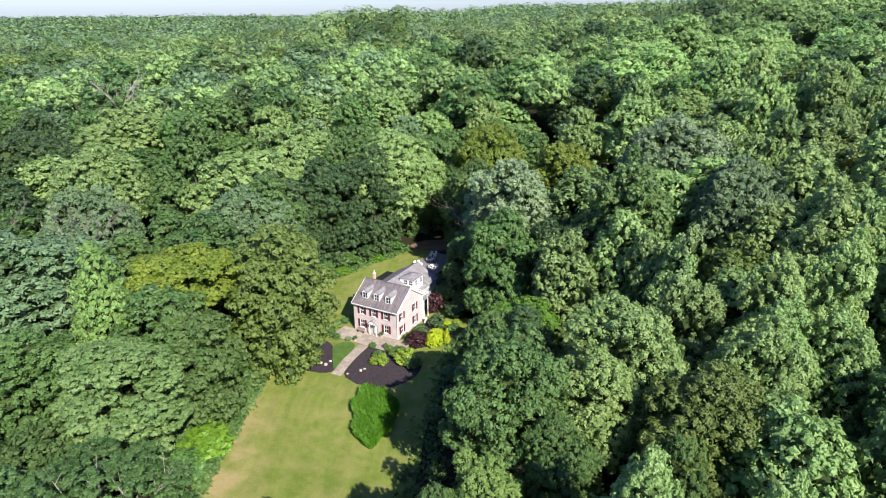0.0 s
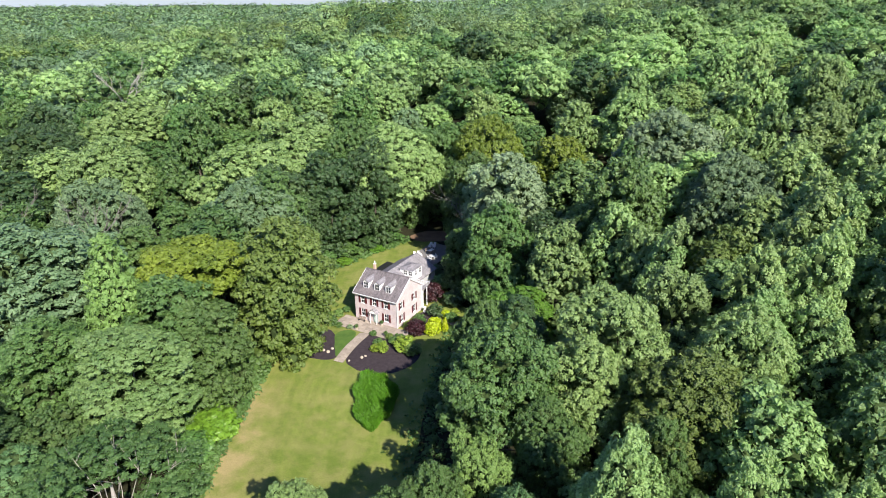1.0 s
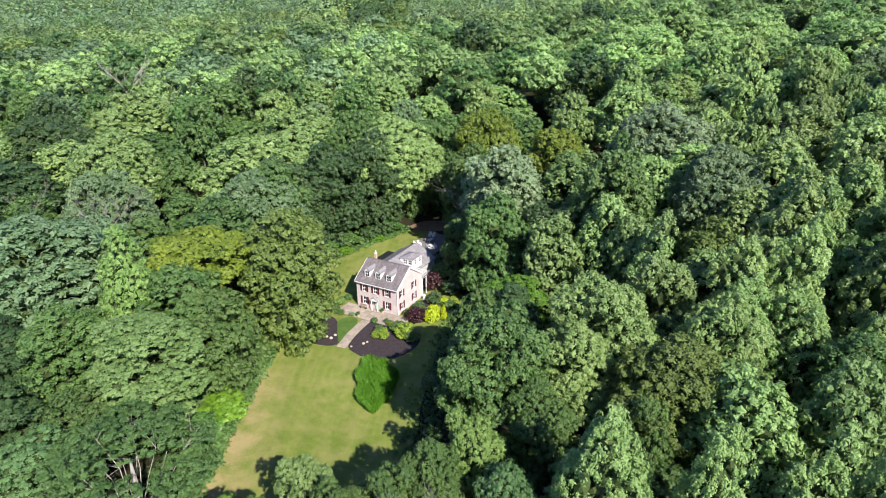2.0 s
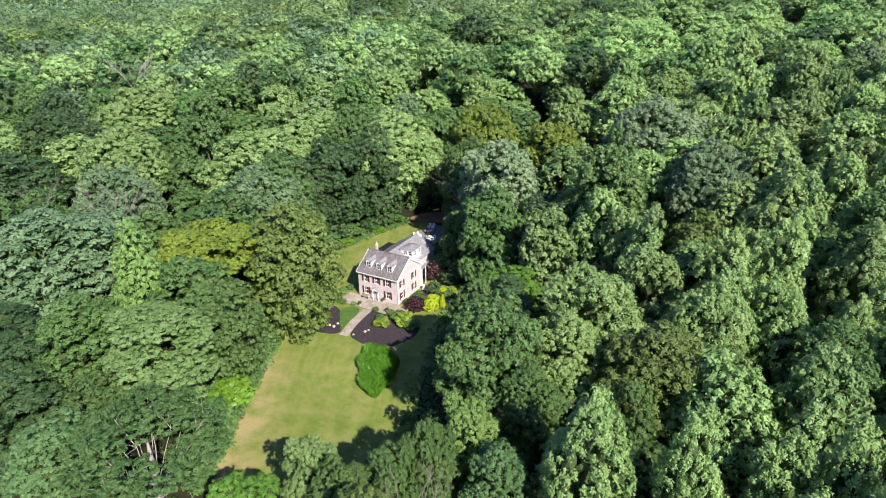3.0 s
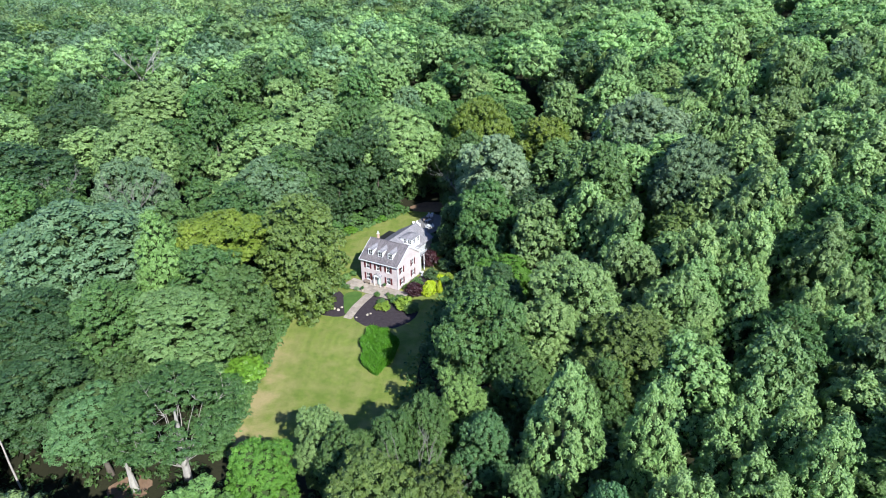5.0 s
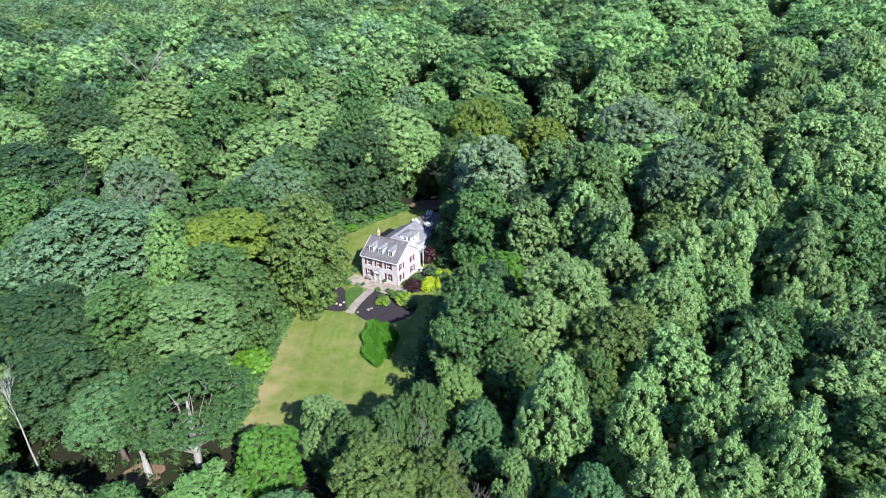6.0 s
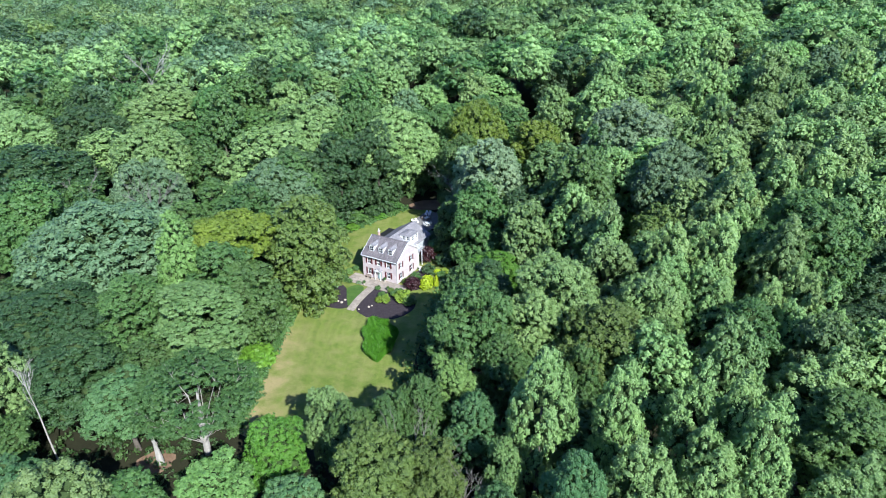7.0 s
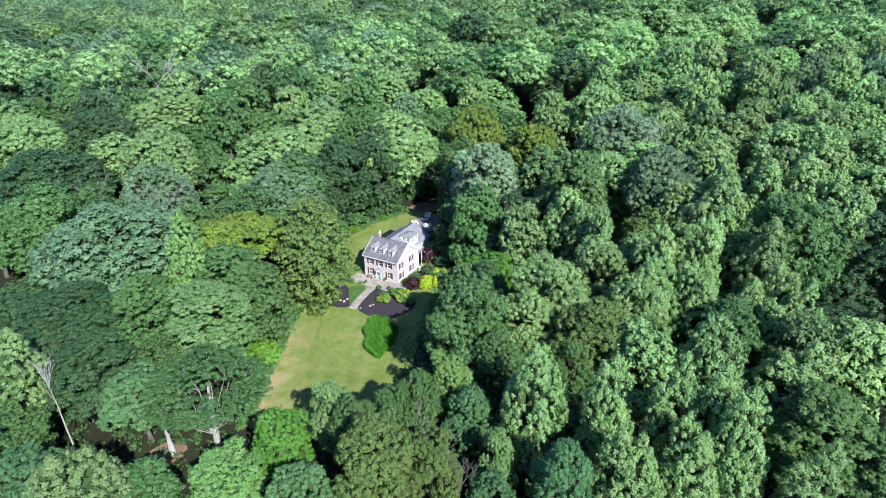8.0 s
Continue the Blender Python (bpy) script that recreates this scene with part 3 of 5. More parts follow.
fill_wood(-150, 150, 90, 118, 0.80, ["far"], 2500, 24, 17, 24)
fill_wood(-330, 330, 112, 205, 0.84, ["far"], 7000, 22, 16, 27)
fill_wood(-55, 55, -48, 8, 0.85, ["far"], 500, 23, 13, 18)


def undergrowth():
    """Low brush on the forest floor under and between the near trees."""
    rng = np.random.default_rng(77)
    clumps = []
    while len(clumps) < 5500:
        x, y = rng.uniform(-100, 100), rng.uniform(5, 125)
        if abs(x) < 34 + (y + 31) * 0.80 and not in_clearing(x, y, 1.0):
            clumps.append((x, y, rise(x, y) + 0.5))
    c = np.array(clumps)
    v = unit(rng.normal(size=(len(c), 16, 3)) + np.array([0, 0, 0.8]))
    pos = c[:, None] + v * rng.uniform(0.5, 1.5, (len(c), 1, 1)) * np.array([1, 1, 0.7])
    verts = leaf_sprays(pos.reshape(-1, 3), unit(v + rng.normal(size=v.shape) * 0.4).reshape(-1, 3), 0.42, rng)
    ob = raw_part("undergrowth", verts.tolist(), np.arange(len(verts)).reshape(-1, 3).tolist(), LEAF["brush"], None)
    tagged(ob, "dark low brush and ferns on the forest floor", "undergrowth", kind="stuff")


undergrowth()


def lawn_fringe():
    """Long grass and weeds where the lawn meets the trees."""
    rng = np.random.default_rng(78)
    c = []
    for _ in range(900):
        y = rng.uniform(52, 98)
        c.append((-31.6 + 0.03 * (y - 60) + rng.normal(0, 0.55), y, 0.12))
    for _ in range(500):
        f = rng.random()
        c.append((-30.2 + 21 * f + rng.normal(0, 0.7), 127.5 + 23 * f + rng.normal(0, 0.7), 0.12))
    for _ in range(700):
        y = rng.uniform(55, 104)
        c.append((0.16 * (y - 84) + 0.5 + rng.normal(0, 1.6), y, 0.12))
    c = np.array(c)
    v = unit(rng.normal(size=(len(c), 8, 3)) + np.array([0, 0, 0.9]))
    pos = c[:, None] + v * rng.uniform(0.2, 0.75, (len(c), 1, 1)) * np.array([1, 1, 0.8])
    verts = leaf_sprays(pos.reshape(-1, 3), unit(v + rng.normal(size=v.shape) * 0.5).reshape(-1, 3), 0.36, rng)
    ob = raw_part("long_grass", verts.tolist(), np.arange(len(verts)).reshape(-1, 3).tolist(), LEAF["mid"], None)
    tagged(ob, "ragged long grass and weeds along the lawn's edge", "grass", kind="stuff")


lawn_fringe()
import itertools


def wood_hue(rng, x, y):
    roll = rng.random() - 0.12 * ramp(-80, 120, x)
    # haze put into the leaf colour: bluish crowns grow commoner with distance
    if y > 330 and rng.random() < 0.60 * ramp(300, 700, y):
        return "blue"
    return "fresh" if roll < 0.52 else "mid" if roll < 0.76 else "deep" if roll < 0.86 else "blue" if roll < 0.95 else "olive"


HOLES = [(x, y, r) for x, y, r in planted if y > 190]
ICO = unit(np.array([(0, a, b * 1.618) for a in (-1, 1) for b in (-1, 1)] + [(a, b * 1.618, 0) for a in (-1, 1) for b in (-1, 1)] + [(b * 1.618, 0, a) for a in (-1, 1) for b in (-1, 1)]))
ICO_FACES = np.array([f for f in itertools.combinations(range(12), 3) if all(np.linalg.norm(ICO[i] - ICO[j]) < 1.1 for i, j in itertools.combinations(f, 2))])


def far_woods(y0, y1, gap, puffs, sprays, size, seed):
    """Crowns too far off to tell apart: billowing domes of leafy puffs round a solid heart, one mesh for each shade of green."""
    rng = np.random.default_rng(seed)
    lists = {}
    y, row = y0, 0
    while y < y1:
        half = 40 + (y + 35) * 0.80
        row += 1
        for x in np.arange(-half, half, gap):
            px, py = x + (rng.uniform(-0.34, 0.34) + 0.5 * (row % 2)) * gap, y + rng.uniform(-0.34, 0.34) * gap
            if abs(px + 104 + (214 - py) * -0.50) < 9 and 194 < py < 219:
                continue
            if any((px - a) ** 2 + (py - b) ** 2 < c ** 2 for a, b, c in HOLES):
                continue
            r = gap * rng.uniform(0.46, 0.72)
            h = rng.uniform(15, 25) + r * 0.6
            k = np.arange(puffs) + 0.5
            up = np.clip(1 - 1.35 * k / puffs + rng.normal(0, 0.08, puffs), -0.5, 0.98)
            ang = k * 2.39996 + rng.uniform(0, 6.28)
            seat = np.stack([np.sqrt(1 - up ** 2) * np.cos(ang), np.sqrt(1 - up ** 2) * np.sin(ang), up], axis=1)
            cr = r * 1.55 / math.sqrt(puffs) * rng.uniform(0.75, 1.3, puffs)
            lumps = np.array([noise.noise(Vector(q * 1.9) + Vector((px, py, 0))) for q in seat])
            middle = np.array([px, py, rise(px, py) + h - r])
            at = middle + seat * ((r - cr * 0.6) * (1 + 0.26 * lumps) * rng.uniform(0.93, 1.06, puffs))[:, None]
            v, f = puff_sprays(at, seat, cr, sprays, size, 0.85, rng, y0 < 300, 0.55)
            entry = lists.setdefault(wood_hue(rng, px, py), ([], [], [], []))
            entry[0].append(v)
            entry[1].append(f + len(v) * (len(entry[0]) - 1))
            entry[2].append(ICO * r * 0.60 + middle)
            entry[3].append(rng.uniform(-0.22, 0.18) + 0.45 * noise.noise(Vector((px / 55, py / 90, 7.0))))
        y += gap * 0.92
    for hue, (leaves, leaf_faces, hearts, tones) in lists.items():
        verts = np.vstack(leaves + hearts)
        n = sum(len(p) for p in leaves)
        outer = np.vstack(leaf_faces)
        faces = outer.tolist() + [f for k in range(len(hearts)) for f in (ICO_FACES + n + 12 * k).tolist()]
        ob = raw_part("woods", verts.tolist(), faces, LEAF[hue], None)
        # hearts get the same shade colour, so gaps between puffs look dark
        ob.data.materials.append(GAP_SHADE)
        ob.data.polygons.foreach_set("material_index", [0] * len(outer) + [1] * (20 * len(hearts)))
        shades = np.concatenate([np.repeat(tones, len(leaves[0])), np.repeat(tones, 12)])
        ob.data.attributes.new("tone", "FLOAT", "POINT").data.foreach_set("value", shades.astype(np.float32))
        tagged(ob, "distant unbroken summer woodland canopy, " + HUES[hue] + " crowns", "woods", kind="stuff")


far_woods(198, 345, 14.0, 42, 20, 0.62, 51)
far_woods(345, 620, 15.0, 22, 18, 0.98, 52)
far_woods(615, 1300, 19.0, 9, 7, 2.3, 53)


# ---- shrubs, beds and bare trees ----
SHRUBS = {}


def shrub_mesh(kind, variant):
    if (kind, variant) not in SHRUBS:
        v, f, _, _, _ = crown_arrays(kind, 2.0, 1.0, 900 + variant)
        me = bpy.data.meshes.new(kind + "_crown")
        me.from_pydata(v.tolist(), [], f)
        me.materials.append(LEAF["mid"])
        SHRUBS[kind, variant] = me
    return SHRUBS[kind, variant]


def shrub(name, hue, x, y, h, r, label, kind="shrub"):
    """A leafy bush: one crown on a short stem."""
    top = new(name)
    top.matrix_basis = pose(x, y, rise(x, y), 0, 0, (x * 77 + y * 31) % 360) @ Matrix.Diagonal((r, r, h / 2.0, 1))
    ob = new("crown", shrub_mesh(kind, int(abs(x * 7 + y * 3)) % 3))
    ob.parent = top
    ob.material_slots[0].link = "OBJECT"
    ob.material_slots[0].material = LEAF[hue]
    tv, tf = [], []
    tube(tv, tf, [Vector((0, 0, -0.05)), Vector((0.03, 0, 0.5)), Vector((0, 0.05, 1.1))], [0.07, 0.05, 0.02], 5)
    raw_part("stem", tv, tf, BARK, top)
    return tagged(top, label, "shrub")


MULCH = rough_surface("mulch", (0.026, 0.020, 0.023), (0.072, 0.057, 0.062), 1.5, 14.0, 0.95, 0.15, 0.8)
STONE = rough_surface("flagstone", (0.27, 0.22, 0.175), (0.45, 0.38, 0.31), 1.2, 9.0, 0.85, 0.25, 0.4, jitter=0.18)
JOINT = rough_surface("stone_joints", (0.20, 0.17, 0.12), (0.34, 0.29, 0.22), 1.0, 10.0, 0.95, 0.1, 0.5)
BOULDER = rough_surface("boulder", (0.36, 0.30, 0.23), (0.58, 0.50, 0.41), 1.2, 7.0, 0.9, 0.2, 0.6)
EARTH = rough_surface("bare_earth", (0.16, 0.095, 0.060), (0.30, 0.20, 0.13), 0.5, 4.0, 0.95, 0.1, 0.5)
GRASS_LUSH = rough_surface("lush_grass", (0.045, 0.095, 0.018), (0.110, 0.190, 0.038), 0.8, 9.0, 0.85, 0.2, 0.5)

for n, label, pts in (
    ("mulch_bed", "dark brown mulch bed along a flagstone path", [(-17.4, 91.0), (-15.7, 96.5), (-14.2, 101.4), (-10.5, 101.4), (-7, 100.2), (-3.6, 96.6), (-4, 91.2), (-7.6, 87.6), (-12.5, 87.4)]),
    ("mulch_bed", "dark brown mulch bed below the patio and trees", [(-22.6, 103.6), (-26.5, 100.5), (-26.4, 94.8), (-22.8, 92.4), (-18.2, 92.0), (-19.4, 97), (-20.2, 101.8)]),
    ("mulch_bed", "dark shaded mulch bed beside the house gable", [(-6.6, 105.6), (-3.4, 111), (-1.0, 109), (-2.2, 104.4), (-2.8, 100.2), (-5.4, 100.2)]),
):
    bed = outline_sheet(n, pts, 0.075, MULCH, 0.08, 2, 0.10, 3)
    tagged(bed, label, "garden bed", kind="structure")
strip = outline_sheet("grass_strip", [(-20.4, 101.6), (-19.6, 97), (-18.9, 93), (-17.9, 92.6), (-16.9, 97.5), (-15.9, 101.4), (-17.5, 103)], 0.11, GRASS_LUSH, 0.10, 2, 0.06, 5)
tagged(strip, "lush green grass strip between path and mulch", "lawn", kind="structure")
side_grass = outline_sheet("grass_strip", [(-2.0, 104.2), (-2.6, 100.4), (0.0, 98.6), (4.0, 100.0), (6.6, 103.5), (4.0, 107.5), (-0.6, 108.4)], 0.10, LAWN, 0.09, 2, 0.06, 7)
tagged(side_grass, "sunlit yellow-green grass round the golden shrubs", "lawn", kind="structure")
bare = outline_sheet("bare_earth_patch", [(-44.8, 44), (-45.3, 47.5), (-42.2, 49.5), (-39.2, 48), (-39.8, 44.4)], 0.04, EARTH, 0.05, 2, 0.3, 6)
tagged(bare, "patch of bare reddish earth under the trees", "earth", kind="structure")
yard = outline_sheet("bare_earth_patch", [(-7.5, 149.5), (-8.5, 154.5), (-3.0, 157.5), (2.5, 156.5), (3.5, 151.0), (-1.5, 148.8)], 0.09, EARTH, 0.09, 2, 0.3, 8)
tagged(yard, "bare brown earth beyond the stone terrace", "earth", kind="structure")


def paving(name, label, to_world, length, width, piece, seed, bend=0.0):
    """A bed of jointing with flagstones of uneven size lying proud on it."""
    rng = random.Random(seed)
    base = new(name)
    base.matrix_basis = to_world
    bm = bmesh.new()
    n = 10
    for k in range(n):
        y0, y1 = length * k / n, length * (k + 1) / n
        s0, s1 = bend * math.sin(math.pi * y0 / length), bend * math.sin(math.pi * y1 / length)
        vs = [bm.verts.new(c) for c in ((s0 - width / 2, y0, 0), (s0 + width / 2, y0, 0), (s1 + width / 2, y1, 0), (s1 - width / 2, y1, 0))]
        bm.faces.new(vs)
    bmesh.ops.remove_doubles(bm, verts=bm.verts, dist=0.001)
    part("bedding", bm, JOINT, base)
    shapes = []
    for q in range(6):
        bm = bmesh.new()
        ring = []
        for a, b in ((-0.5, -0.5), (0.0, -0.52), (0.5, -0.5), (0.5, 0.5), (0.0, 0.5), (-0.5, 0.5)):
            ring.append(bm.verts.new((a + rng.uniform(-0.06, 0.06), b + rng.uniform(-0.06, 0.06), 0.035)))
        f = bm.faces.new(ring)
        ext = bmesh.ops.extrude_face_region(bm, geom=[f])
        bmesh.ops.translate(bm, vec=(0, 0, -0.05), verts=[g for g in ext["geom"] if isinstance(g, bmesh.types.BMVert)])
        bmesh.ops.recalc_face_normals(bm, faces=bm.faces)
        me = bpy.data.meshes.new("flagstone")
        bm.to_mesh(me)
        bm.free()
        me.materials.append(STONE)
        shapes.append(me)
    y = 0.0
    while y < length - 0.3:
        d = min(piece * rng.uniform(0.75, 1.25), length - y)
        x = -width / 2
        while x < width / 2 - 0.2:
            w = min(piece * rng.uniform(0.8, 1.7), width / 2 - x)
            ob = new("flagstone", rng.choice(shapes))
            ob.parent = base
            off = bend * math.sin(math.pi * (y + d / 2) / length)
            ob.matrix_basis = pose(x + w / 2 + off, y + d / 2, rng.uniform(-0.006, 0.010), 0, 0, rng.uniform(-2, 2)) @ Matrix.Diagonal((w - 0.05, d - 0.05, 1, 1))
            x += w
        y += d
    return tagged(base, label, "paving", kind="structure")


HOUSE_AT = pose(-12.7, 105.4, 0.0, 0, 0, -29.0)
paving("patio", "pale flagstone patio along the front of the house", HOUSE_AT @ pose(0.3, -4.4, 0.10), 4.4, 15.2, 1.15, 31)
paving("garden_path", "pale flagstone garden path running down to the lawn", HOUSE_AT @ pose(2.15, -14.9, 0.12, 0, 0, 9), 10.6, 1.9, 0.95, 32, -0.35)
paving("side_path", "narrow stone path beside the yellow shrubs", HOUSE_AT @ pose(17.5, 3.6, 0.09, 0, 0, 55), 7.5, 1.5, 0.9, 33, 0.3)

for hue, x, y, h, r, label in (
    ("chartreuse", -11.9, 95.0, 1.3, 0.95, "rounded lime-green shrub in dark mulch"),
    ("chartreuse", -10.5, 94.5, 2.1, 0.9, "upright lime-green shrub in dark mulch"),
    ("mid", -11.6, 97.2, 1.2, 0.9, "small green shrub beside the patio edge"),
    ("chartreuse", -6.6, 95.6, 2.3, 1.9, "broad yellow-green shrub at the end of the mulch bed"),
    ("olive", -5.2, 94.1, 1.8, 1.6, "broad olive-green shrub at the end of the mulch bed"),
    ("mid", -8.9, 97.8, 1.2, 0.9, "small green shrub below the patio"),
    ("red", -4.9, 101.2, 2.7, 1.7, "dark red weeping maple beside the house corner"),
    ("red", -3.4, 101.6, 1.8, 1.0, "dark red low maple bush beside the house"),
    ("mid", -4.3, 105.3, 1.8, 1.2, "green shrub against the gable wall"),
    ("olive", -6.6, 103.3, 1.4, 0.8, "yellowish-green shrub at the house corner"),
    ("yellow", -1.6, 101.2, 3.1, 1.8, "bright golden-yellow pyramid shrub in sunlight"),
    ("yellow", -0.9, 102.3, 2.6, 1.3, "bright golden-yellow pyramid shrub in sunlight"),
    ("yellow", 0.7, 101.5, 3.0, 0.7, "narrow upright golden-yellow shrub"),
    ("yellow", 0.9, 107.4, 1.6, 0.9, "golden-yellow shrub by the side path"),
    ("chartreuse", 2.6, 107.9, 1.6, 1.0, "golden-yellow shrub by the side path"),
    ("lime", 6.4, 104.6, 2.0, 1.8, "rounded green shrub by the side path"),
    ("deep", -1.2, 107.9, 2.6, 1.6, "dark green shrub behind the gable"),
    ("silver", -23.6, 100.4, 2.0, 1.5, "pale grey-green shrub in the mulch bed"),
    ("mid", -21.6, 105.2, 1.7, 1.3, "green shrub at the end of the patio"),
    ("olive", -22.8, 107.2, 2.0, 1.5, "olive-green shrub at the end of the patio"),
    ("mid", -19.2, 110.2, 1.2, 0.8, "low green shrub at the house corner"),
    ("lime", -33.2, 72.0, 3.4, 3.4, "bright green bush at the edge of the lawn"),
    ("lime", -36.5, 76.0, 3.6, 3.2, "bright green bush at the edge of the lawn"),
    ("lime", -34.5, 79.0, 2.6, 2.4, "bright green bush at the edge of the lawn"),
    ("mid", -34.8, 66.5, 4.2, 3.0, "grey-green bush at the edge of the lawn"),
    ("mid", -29.8, 92.5, 3.2, 2.2, "green bush under the trees by the lawn"),
    ("mid", -31.5, 89.0, 3.6, 2.6, "green bush under the trees by the lawn"),
    ("lime", -23.2, 135.2, 1.3, 1.9, "bright green bush behind the back lawn"),
    ("lime", -16.2, 143.0, 1.3, 1.8, "bright green bush behind the back lawn"),
    ("mid", -19.9, 104.2, 0.9, 0.7, "small green shrub at the patio edge"),
    ("silver", -17.6, 103.3, 0.8, 0.6, "small pale shrub at the patio edge"),
    ("mid", -12.9, 100.7, 0.9, 0.7, "small green shrub at the patio edge"),
    ("olive", -9.7, 99.4, 1.0, 0.8, "small olive-green shrub at the patio edge"),
    ("mid", -7.6, 98.7, 1.1, 0.9, "small green shrub at the patio edge"),
    ("bright", -20.6, 108.6, 1.4, 1.0, "bright green shrub at the house corner"),
    ("mid", -27.8, 135.0, 3.2, 2.6, "green bush under the trees behind the back lawn"),
    ("mid", -22.6, 139.8, 3.6, 2.8, "green bush under the trees behind the back lawn"),
    ("deep", -18.4, 144.6, 3.4, 2.6, "dark green bush under the trees behind the back lawn"),
    ("mid", -12.6, 149.6, 3.2, 2.6, "green bush under the trees behind the back lawn"),
    ("red", -1.6, 114.2, 4.4, 1.9, "dark red-leaved small tree behind the gable"),
    ("deep", 2.6, 112.6, 3.0, 2.3, "dark green bush in the shade beside the house"),
    ("mid", 0.6, 121.0, 3.2, 2.3, "green bush in the shade beside the rear wing"),
    ("deep", -1.4, 127.0, 2.8, 2.0, "dark green bush in the shade beside the terrace"),
    ("mid", 2.0, 105.8, 1.8, 1.3, "loose green shrub beside the stone path"),
    ("lime", -34.6, 69.5, 2.4, 2.6, "bright green bush at the edge of the lawn"),
    ("bright", -32.8, 75.8, 1.8, 1.7, "bright green bush at the edge of the lawn"),
    ("mid", -1.5, 79.5, 1.6, 1.4, "low shrub in the shade beyond the tall grass"),
    ("mid", 1.2, 91.2, 1.5, 1.3, "low shrub in the shade beside the lawn"),
):
    shrub("shrub", hue, x, y, h, r, label, "spire" if "pyramid" in label or "narrow" in label else "shrub")


def rock(x, y, r, seed):
    bm = bmesh.new()
    bmesh.ops.create_icosphere(bm, subdivisions=2, radius=r)
    for v in bm.verts:
        v.co *= 1 + 0.28 * noise.noise(v.co * 1.6 / r + Vector((seed * 3.1, 0, 0)))
        v.co.z *= 0.7
    ob = part("boulder", bm, BOULDER, None)
    ob.matrix_basis = pose(x, y, 0.075 + r * 0.35, 0, 0, seed * 40)
    return tagged(ob, "pale weathered boulder lying in dark mulch", "rock", "boulders in the beds")


for k, (x, y, r) in enumerate(((-21.3, 95.2, 0.30), (-20.4, 94.6, 0.34), (-19.8, 95.7, 0.29), (-14.1, 92.6, 0.30), (-13.5, 93.1, 0.24), (-23.8, 94.9, 0.32), (-16.2, 91.6, 0.22))):
    rock(x, y, r, k + 1)


def reed_bed():
    """The stand of tall bright grass: many arching blades, uneven at the top."""
    rng = np.random.default_rng(5)
    centre, verts, faces = np.array([-10.6, 80.0]), [], []
    while len(verts) < 4 * 11000:
        a, q = rng.uniform(0, 2 * math.pi), math.sqrt(rng.random())
        edge = 1 + 0.10 * math.sin(3 * a + 1.0) + 0.06 * math.sin(7 * a)
        x, y = centre + q * edge * np.array([3.2 * math.cos(a), 7.0 * math.sin(a)]) + np.array([-0.06 * (math.sin(a) * 7.0), 0])
        h = rng.uniform(1.2, 1.9) * (1 - 0.35 * q ** 6) + 0.25 * math.sin(x * 1.3) * math.sin(y * 1.1)
        w, t = rng.uniform(0.05, 0.10), rng.uniform(0, 2 * math.pi)
        lean = rng.uniform(0.10, 0.55) * h
        dx, dy = math.cos(t), math.sin(t)
        b = len(verts)
        verts += [(x - dy * w, y + dx * w, 0.02), (x + dy * w, y - dx * w, 0.02),
                  (x + dx * lean * 0.35 + dy * w, y + dy * lean * 0.35 - dx * w, h * 0.75), (x + dx * lean, y + dy * lean, h)]
        faces += [(b, b + 1, b + 2), (b, b + 2, b + 3)]
    ob = raw_part("tall_grass", verts, faces, LEAF["reed"], None)
    tagged(ob, "dense bright green stand of tall ornamental grass on the lawn", "grass", kind="stuff")


reed_bed()


def bare_tree(name, x, y, h, lean, spread, material, label, seed, girth=1.0):
    """A leafless tree: trunk, limbs and twigs."""
    rng = random.Random(seed)
    top = new(name)
    top.matrix_basis = pose(x, y, rise(x, y) - 0.1)
    tv, tf, bv, bf = [], [], [], []
    tip = Vector((lean[0], lean[1], h))
    fork = tip * 0.55 + Vector((rng.uniform(-0.3, 0.3), rng.uniform(-0.3, 0.3), 0))
    r = (0.008 * h + 0.05) * girth
    tube(tv, tf, [Vector((0, 0, -0.3)), tip * 0.28, fork, tip], [r * 1.3, r, r * 0.75, r * 0.15], 7)
    raw_part("trunk", tv, tf, material, top)

    def limb(bv, bf, p, d, length, rad, depth):
        a = p + d * length * 0.5 + Vector((rng.uniform(-1, 1), rng.uniform(-1, 1), rng.uniform(-0.4, 0.6))) * length * 0.10
        b = p + d * length + Vector((0, 0, length * 0.12))
        tube(bv, bf, [p, a, b], [rad, rad * 0.75, rad * 0.35], 5)
        if depth:
            for _ in range(3):
                nd = (d + Vector((rng.uniform(-1, 1), rng.uniform(-1, 1), rng.uniform(-0.2, 0.8))) * 0.75).normalized()
                limb(bv, bf, a.lerp(b, rng.random()), nd, length * rng.uniform(0.45, 0.7), rad * 0.5, depth - 1)

    for k in range(7):
        ang = k * 2.4 + rng.uniform(-0.3, 0.3)
        d = Vector((math.cos(ang) * spread, math.sin(ang) * spread, rng.uniform(0.5, 1.1))).normalized()
        bv, bf = [], []
        limb(bv, bf, fork.lerp(tip, rng.uniform(0.0, 0.75)), d, h * rng.uniform(0.22, 0.36) * min(1.0, 0.4 + spread), r * 0.5, 2)
        raw_part("limb", bv, bf, material, top)
    return tagged(top, label, "tree", "bare trees")


